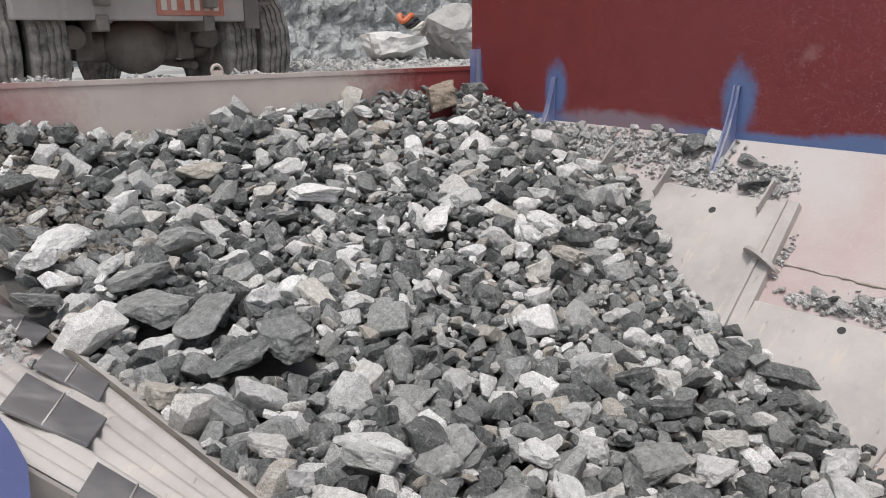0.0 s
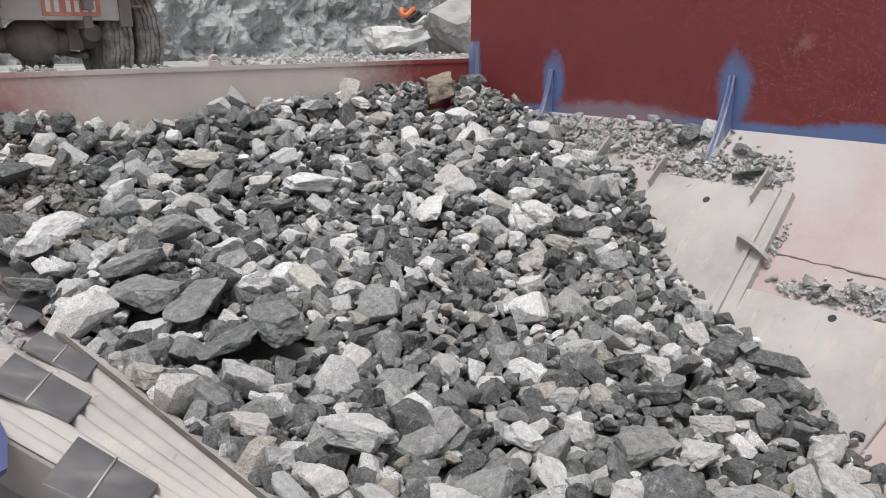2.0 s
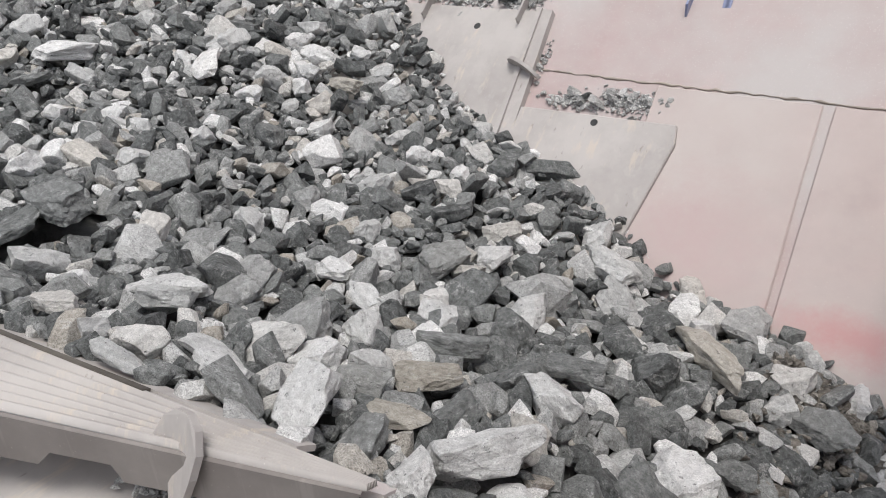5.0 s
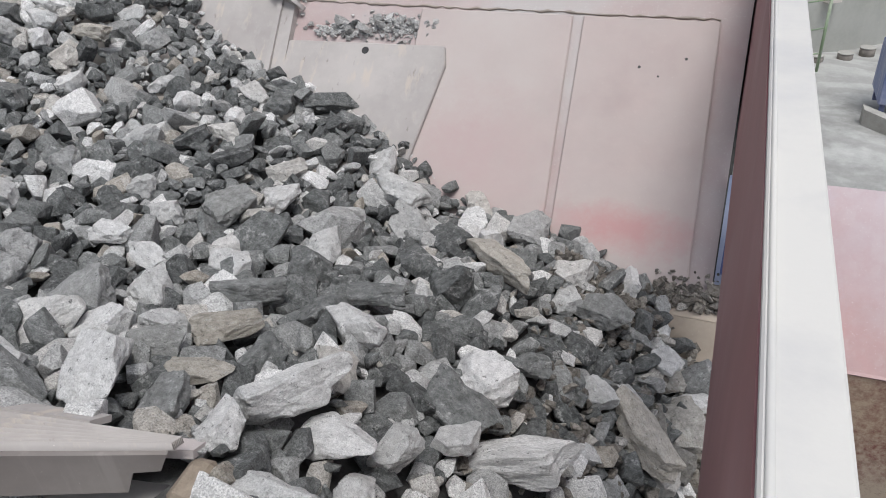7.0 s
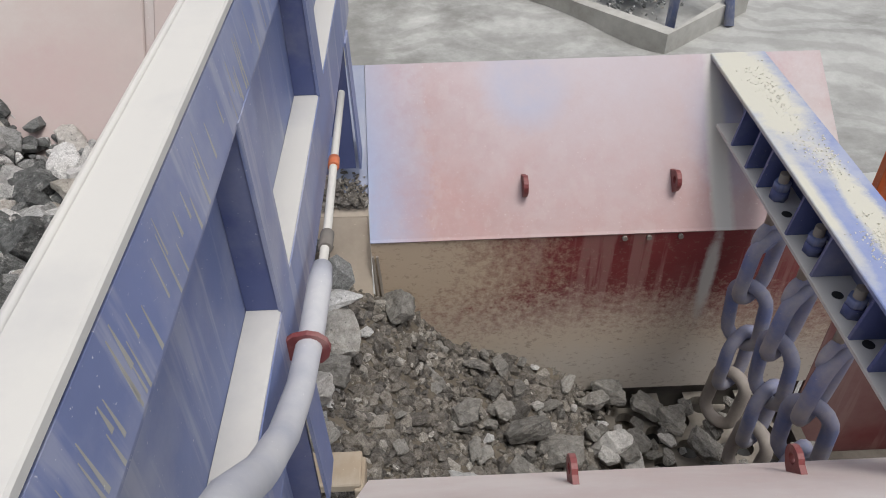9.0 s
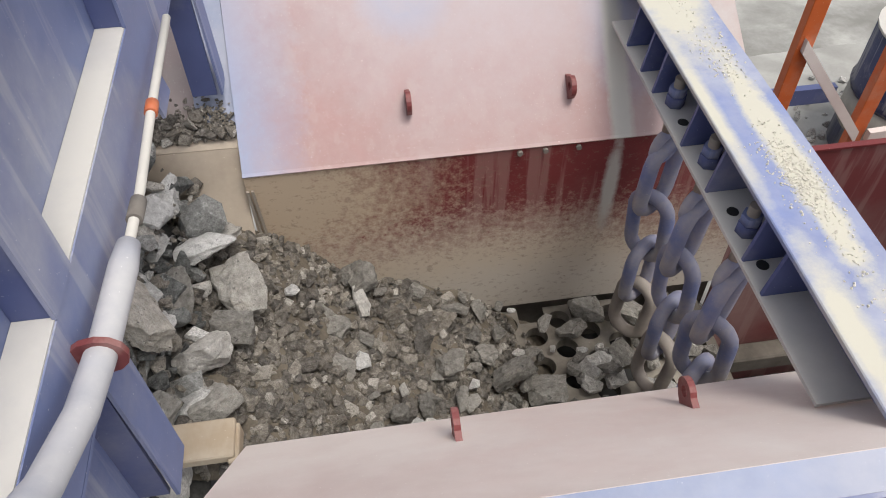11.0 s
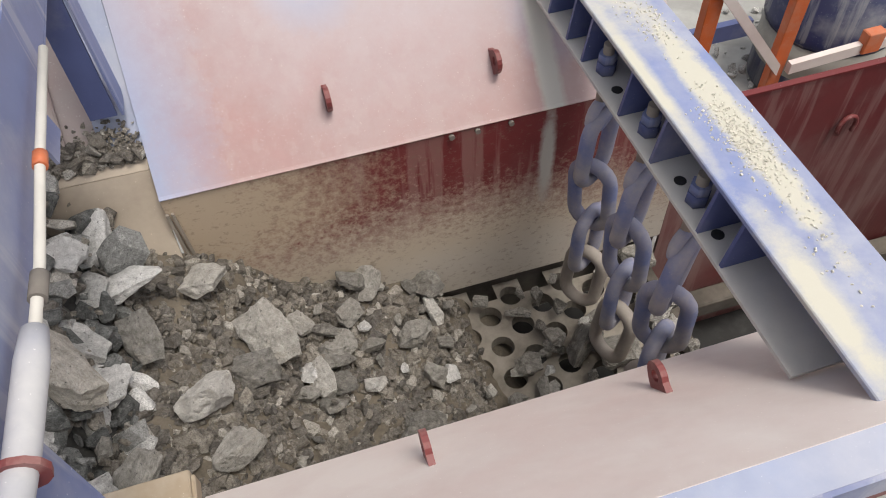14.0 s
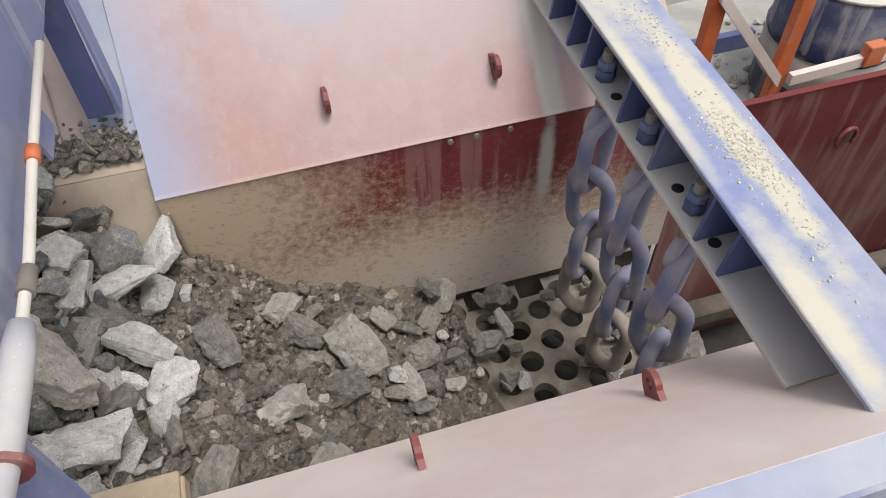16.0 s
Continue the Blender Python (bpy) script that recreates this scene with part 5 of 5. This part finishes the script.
def build_truck():
    tr = thing("dump_truck", (-6.9, 1.88, -0.33), "dusty dump truck driving away, seen from behind", "truck")
    R = 0.53

    def p(name, bm, mat, label="", parent=None):
        ob = new(name, finish(name, bm, mat))
        ob.parent = parent or tr
        return tagged(ob, label)

    p("axle", tube(B(), [(0, -1.0, R), (0, -0.45, R), (0, -0.28, R), (0, 0.28, R), (0, 0.45, R), (0, 1.0, R)], 0.1, 14, [0.10, 0.10, 0.13, 0.13, 0.10, 0.10]), M_DARKSTEEL)
    diff = B()
    bmesh.ops.create_uvsphere(diff, u_segments=18, v_segments=12, radius=0.25)
    for v in diff.verts:
        v.co.x = v.co.x * 0.8 + 0.08
        v.co.z = v.co.z * 0.92 + R
        v.co.y *= 1.1
    for f in diff.faces:
        f.smooth = True
    p("differential", diff, M_DARKSTEEL, "round dusty differential housing")
    for y in (-0.42, 0.42):
        p("chassis_rail", bevel(box(B(), (-6.2, y - 0.05, 0.82), (0.72, y + 0.05, 1.08)), 0.008), M_DARKSTEEL)
        p("spring", bevel(box(B(), (-0.65, y - 0.045, 0.64), (0.65, y + 0.045, 0.76)), 0.01), M_DARKSTEEL)
        p("spring_clamp", bevel(box(B(), (-0.14, y - 0.075, 0.42), (0.14, y + 0.075, 0.80)), 0.01), M_DARKSTEEL)
        p("rod", tube(B(), [(0.05, y * 1.25, 0.36), (-1.4, y * 1.1, 0.42)], 0.035, 8), M_DARKSTEEL)
    p("brake_chamber", tube(B(), [(0.16, 0.55, 0.60), (0.34, 0.55, 0.60)], 0.09, 14), M_DARKSTEEL)
    p("brake_chamber", tube(B(), [(0.16, -0.55, 0.60), (0.34, -0.55, 0.60)], 0.09, 14), M_DARKSTEEL)
    p("tail_beam", bevel(box(B(), (0.50, -1.02, 0.72), (0.62, 0.84, 0.98)), 0.01), M_LINER, "dusty rear cross beam")
    p("dump_body", bevel(box(B(), (-5.2, -1.2, 1.12), (0.9, 1.2, 2.45)), 0.02), M_ORANGE, "dusty orange dump body")
    sign = p("number_plate", bevel(box(B(), (0.622, 0.0, 0.76), (0.632, 0.56, 0.95)), 0.003), M_PLATE, "dusty orange number plate")
    for k in range(6):
        y = 0.035 + k * 0.08 + (0.03 if k > 1 else 0)
        p("bar", box(B(), (0.633, y, 0.80), (0.637, y + 0.045, 0.91)), M_WHITE, "", sign)
    p("bracket", bevel(box(B(), (0.55, 0.74, 0.66), (0.64, 0.87, 1.1)), 0.005), M_EDGE, "rusty tail bracket")
    p("marker_arm", tube(B(), [(0.6, 0.78, 0.86), (0.6, 1.0, 0.87)], 0.016, 8), M_DARKSTEEL)
    me = finish("tyre", tyre_bm(R, 0.29), M_TYRE)
    rim = B()
    tube(rim, [(0, -0.10, 0), (0, 0.10, 0)], R * 0.57, 24)
    tube(rim, [(0, -0.125, 0), (0, 0.125, 0)], 0.16, 16)
    me_rim = finish("rim", rim, M_DARKSTEEL)
    wheels = []
    for x in (0.0, -3.9):
        for y in (-1.10, -0.77, 0.77, 1.10) if x == 0 else (-1.0, 1.0):
            wh = new("wheel")
            wh.parent = tr
            wh.location = (x, y, R)
            for nm, m in (("tyre", me), ("rim", me_rim)):
                o = new(nm, m)
                o.parent = wh
            wheels.append((wh, x, y))
    at = [0, 0.4, 0.8, 1.2, 1.6, 2.0, 2.4, 2.8, 3.3, 4.0, 5.0, 16.0]
    xv = [-6.90, -6.95, -7.22, -7.70, -8.40, -9.20, -10.15, -11.2, -12.5, -14.1, -15.6, -15.6]
    yv = [1.88, 1.87, 1.76, 1.64, 1.54, 1.46, 1.38, 1.30, 1.2, 1.1, 1.0, 1.0]
    ts = [k * 0.15 for k in range(34)] + [16.0]
    rows, spun, last = [], 0.0, xv[0]
    turns = []
    for t in ts:
        x, y = float(np.interp(t, at, xv)), float(np.interp(t, at, yv))
        spun += (x - last) / R
        last = x
        rows.append((t, pose(x, y, -0.33, 0, 0, 5)))
        turns.append((t, math.degrees(spun)))
    MOVERS.append((tr, rows))
    for wh, x, y in wheels:
        MOVERS.append((wh, [(t, pose(x, y, R, 0, q, 0)) for t, q in turns]))


def boulder(name, seed, centre, size, mat, label, rough=0.12):
    bm = B()
    vs, fs = rock_shape(seed, 26)
    vv = [bm.verts.new(v) for v in vs]
    for f in fs:
        bm.faces.new([vv[i] for i in f])
    bmesh.ops.subdivide_edges(bm, edges=bm.edges[:], cuts=3, use_grid_fill=True)
    bmesh.ops.triangulate(bm, faces=bm.faces)
    for v in bm.verts:
        v.co += v.co.normalized() * rough * noise.fractal(v.co * 3 + Vector((seed, 0, 0)), 0.9, 2.0, 4)
        v.co = Vector((v.co.x * size[0], v.co.y * size[1], v.co.z * size[2])) + Vector(centre)
    return solo(name, bm, mat, label, "boulder", group="boulders on the bench")


def build_bench():
    boulder("boulder", 71, (-8.5, 5.55, 0.14), (0.8, 0.85, 1.0), M_WHITEROCK, "pale dusty boulder on the bench")
    boulder("boulder", 74, (-8.4, 6.5, 0.26), (1.0, 1.15, 1.6), M_GREYROCK, "large brown-grey boulder on the bench")
    coil = thing("hose_coil", (-8.4, 5.7, 0.47), "orange and black coiled hose on a boulder", "hose")
    for k, (mat, r, z) in enumerate(((M_ORANGE, 0.09, 0.49), (M_BLACK, 0.12, 0.46), (M_BLACK, 0.11, 0.42), (M_WHITE, 0.12, 0.40))):
        bm = B()
        tube(bm, [(-8.35 + 0.6 * r * math.sin(a), 5.66 + r * math.cos(a) + 0.05 * k, z + 0.04 * math.sin(2 * a)) for a in np.linspace(0, 2 * math.pi, 20)], 0.022 if k else 0.035, 8)
        part("loop", bm, mat, coil)
    rnd = random.Random(77)
    st = [(rnd.uniform(-5.55, -5.27), rnd.uniform(0.3, 4.1), rnd.uniform(0.006, 0.03)) for _ in range(420)]
    stone_mass("berm_chips", st, lambda x, y: -0.03 + 0.03 * math.sin(9 * y), M_CHIPS, "pale stones along the top of the tipping wall", "gravel", 41, 1.0, -0.2)
    st = [(rnd.uniform(-9.5, -5.6), rnd.uniform(3.2, 6.2), rnd.uniform(0.008, 0.035)) for _ in range(700)]
    stone_mass("bench_chips", st, lambda x, y: -0.03, M_CHIPS, "pale stones on the bench", "gravel", 42, 1.0, -0.2)


# ---- the yard below ----
def build_yard():
    G = -5.5
    m = thing("generator_box", (3.2, 14.7, G), "blue steel equipment box on legs", "machine")
    part("cabinet", bevel(box(B(), (2.7, 14.2, G + 0.25), (3.75, 15.2, G + 1.15)), 0.02), M_BLUE, m)
    part("hood", bevel(box(B(), (2.8, 14.3, G + 1.2), (3.65, 15.1, G + 1.85)), 0.02), M_CONCRETE, m, "grey upper cabinet")
    for x in (2.75, 3.65):
        for y in (14.25, 15.1):
            part("leg", box(B(), (x, y, G), (x + 0.08, y + 0.08, G + 0.25)), M_DEEPBLUE, m)
    k = thing("kerb", (3.6, 12.6, G), "low dusty concrete kerb wall", "kerb", kind="structure")
    part("long_side", slab(B(), [(2.45, 14.0, G + 0.32), (2.45, 13.75, G + 0.32), (4.55, 11.35, G + 0.32), (4.72, 11.55, G + 0.32)], 0.4), M_CONCRETE, k)
    part("short_side", slab(B(), [(4.55, 11.35, G + 0.32), (6.4, 12.9, G + 0.32), (6.25, 13.05, G + 0.32), (4.72, 11.55, G + 0.32)], 0.4), M_CONCRETE, k)
    rnd = random.Random(61)
    st = []
    for _ in range(900):
        r, a = abs(rnd.gauss(0, 0.35)), rnd.uniform(0, 6.28)
        st.append((4.4 + r * math.cos(a), 13.3 + r * math.sin(a), rnd.uniform(0.015, 0.045)))
    stone_mass("gravel_heap", st, lambda x, y: G + 0.05 + max(0, 0.5 - 0.55 * math.hypot(x - 4.4, y - 13.3)), M_STONES, "small heap of grey gravel below a conveyor", "gravel", 62, 1.0, 0.0)
    c = thing("conveyor", (4.8, 14, G), "dusty blue steel conveyor on slanting legs", "conveyor")
    for a, b in (((4.0, 14.2, G), (4.15, 14.6, G + 3)), ((4.85, 12.2, G), (5.25, 13.2, G + 3)), ((5.9, 12.3, G), (5.7, 13.4, G + 3)), ((4.35, 13.9, G), (4.35, 14.3, G + 3))):
        d = B()
        tube(d, [a, b], 0.09, 4)
        part("leg", d, M_BLUE, c)
    d = B()
    slab(d, [(3.9, 13.9, G + 1.35), (5.6, 12.9, G + 1.25), (5.9, 13.5, G + 1.45), (4.2, 14.5, G + 1.55)], 0.25)
    part("belt_frame", d, M_DEEPBLUE, c)
    part("drum", tube(B(), [(4.5, 13.5, G + 1.05), (5.3, 13.1, G + 1.0)], 0.26, 16), M_CONCRETE, c, "dusty conveyor drum")
    for a, b in (((4.2, 13.2, G + 0.75), (5.2, 12.8, G + 0.7)), ((5.2, 12.75, G + 0.9), (6.0, 12.7, G + 0.9))):
        part("cross_bar", tube(B(), [a, b], 0.04, 6), M_CONCRETE, c)
    h = thing("house", (3.5, 19, G), "grey rendered low building with barred window", "building")
    d = Vector((0.82, 0.57, 0))
    nrm = Vector((0.57, -0.82, 0))
    o = Vector((0.0, 16.3, G))

    def wallquad(s0, s1, z0, z1, lift, thick, mat, name, label="", parent=None):
        c4 = [o + d * s0 + nrm * lift + Vector((0, 0, z0)), o + d * s1 + nrm * lift + Vector((0, 0, z0)), o + d * s1 + nrm * lift + Vector((0, 0, z1)), o + d * s0 + nrm * lift + Vector((0, 0, z1))]
        return part(name, slab(B(), c4, thick), mat, parent or h, label)

    wallquad(0, 14, -0.2, 3.4, 0, 0.25, M_HOUSE, "wall")
    for s0 in (3.05, 5.6):
        win = wallquad(s0, s0 + 0.85, 1.15, 1.85, 0.03, 0.06, M_WHITE, "window", "pale window frame with bars")
        for k in range(4):
            wallquad(s0 + 0.05 + k * 0.2, s0 + 0.2 + k * 0.2, 1.2, 1.8, 0.036, 0.02, M_BLACK, "pane", "", win)
    wallquad(2.2, 2.5, 1.1, 1.5, 0.2, 0.2, M_WHITE, "meter_box")
    for k in range(6):
        q = o + d * (1.9 + 0.62 * k) + nrm * (0.5 + 0.1 * (k % 2))
        t = thing("drum", q, "small dusty drum beside the building", "drum", "drums by the building")
        part("body", tube(B(), [q, q + Vector((0, 0, 0.16))], 0.15, 14), M_DARKSTEEL, t)
        part("lid", tube(B(), [q + Vector((0, 0, 0.162)), q + Vector((0, 0, 0.18))], 0.155, 14), M_CONCRETE, t)
    f = thing("fence", (0.7, 16, G), "pale green wire fence on thin posts", "fence")
    for k in range(4):
        q = Vector((0.2 + 0.55 * k, 15.2 + 0.4 * k, G))
        part("post", tube(B(), [q, q + Vector((0, 0, 1.5))], 0.03, 6), M_GREEN, f)
    for z in (0.4, 0.9, 1.45):
        part("rail", tube(B(), [(0.2, 15.2, G + z), (1.85, 16.4, G + z)], 0.015, 5), M_GREEN, f)


def build_side_platform():
    plat = B()
    xs, ys = np.linspace(2.55, 5.6, 26), np.linspace(2.6, 5.2, 22)
    grid = [[plat.verts.new((x, y, -3.55 + 0.05 * noise.fractal(Vector((x * 2, y * 2, 0)), 1, 2, 4))) for y in ys] for x in xs]
    for a, b in zip(grid, grid[1:]):
        for j in range(len(ys) - 1):
            plat.faces.new((a[j], b[j], b[j + 1], a[j + 1])).smooth = True
    solo("side_platform", plat, M_YARD, "dusty platform beside the crusher", "platform", "structure")
    rnd = random.Random(66)
    st = [(rnd.uniform(2.6, 5.4), rnd.uniform(2.65, 4.8), rnd.uniform(0.008, 0.035)) for _ in range(500)]
    stone_mass("platform_chips", st, lambda x, y: -3.53, M_CHIPS, "pale stones on the platform", "gravel", 67, 1.0, -0.2)
    fr = thing("orange_ladder", (3.7, 3.5, -3.5), "orange painted steel ladder frame", "ladder")
    for a, b in (((3.72, 3.5, -3.5), (3.70, 3.5, -1.3)), ((3.17, 3.5, -3.5), (3.16, 3.6, -1.7))):
        bm = B()
        box(bm, (a[0] - 0.045, a[1] - 0.03, a[2]), (a[0] + 0.045, a[1] + 0.03, b[2]))
        part("post", bevel(bm, 0.004), M_ORANGE, fr)
    part("brace", slab(B(), [(3.15, 3.47, -2.20), (3.70, 3.47, -2.86), (3.70, 3.47, -2.94), (3.15, 3.47, -2.28)], 0.03), M_NEARPINK, fr, "pale dusty brace")
    part("arm", slab(B(), [(3.76, 3.46, -2.86), (5.0, 3.46, -2.80), (5.0, 3.46, -2.87), (3.76, 3.46, -2.93)], 0.04), M_NEARPINK, fr, "pale dusty bar")
    part("arm_clip", bevel(box(B(), (4.22, 3.40, -2.90), (4.34, 3.47, -2.76)), 0.006), M_ORANGE, fr)
    part("rope", tube(B(), [(4.35, 3.44, -2.78), (4.8, 3.40, -3.0), (5.2, 3.3, -3.1)], 0.012, 6), M_CONCRETE, fr)
    for z in (-1.9, -1.45):
        part("rung", tube(B(), [(3.16, 3.52, z), (3.71, 3.5, z)], 0.022, 8), M_ORANGE, fr)
    for x, y in ((4.45, 3.95), (5.15, 4.1)):
        dr = thing("oil_drum", (x, y, -3.5), "dark blue drum with a pale band and dusty lid", "drum", "drums on the platform")
        part("body", tube(B(), [(x, y, -3.5), (x, y, -3.05), (x, y, -3.03), (x, y, -3.01), (x, y, -2.62)], 0.4, 28, [0.40, 0.40, 0.415, 0.40, 0.40]), M_BARREL, dr)
        part("band", tube(B(), [(x, y, -3.30), (x, y, -3.06)], 0.406, 28), M_CONCRETE, dr, "pale dusty band")
        part("lid", tube(B(), [(x, y, -2.618), (x, y, -2.60)], 0.405, 28), M_FLANGE, dr, "dust-covered lid")
    bl = thing("blue_rail", (3.2, 3.2, -2.9), "dark blue steel rail across the platform", "rail")
    part("bar", slab(B(), [(2.6, 4.1, -3.02), (3.95, 4.1, -3.02), (3.95, 4.1, -3.14), (2.6, 4.1, -3.14)], 0.05), M_DEEPBLUE, bl)


M_WHITEROCK = soil_mat("white_boulder_rock", (0.36, 0.36, 0.35), (0.66, 0.65, 0.63), 6, 0.9, 0.06)
M_GREYROCK = soil_mat("grey_boulder_rock", (0.2, 0.2, 0.19), (0.42, 0.41, 0.39), 5, 1.0, 0.08)
M_GREEN = paint_mat("pale_green_paint", (0.25, 0.35, 0.2), (0.4, 0.42, 0.36), 0.4, 3)
build_ground()
build_cliff()
build_hopper()
build_near_side()
build_chute()
build_front_wall()
build_chain_beam()
build_pipe()
build_heap()
build_feed()
build_truck()
build_bench()
build_yard()
build_side_platform()


def motions():
    for ob, rows in MOVERS:
        walk(ob, rows)


motions()
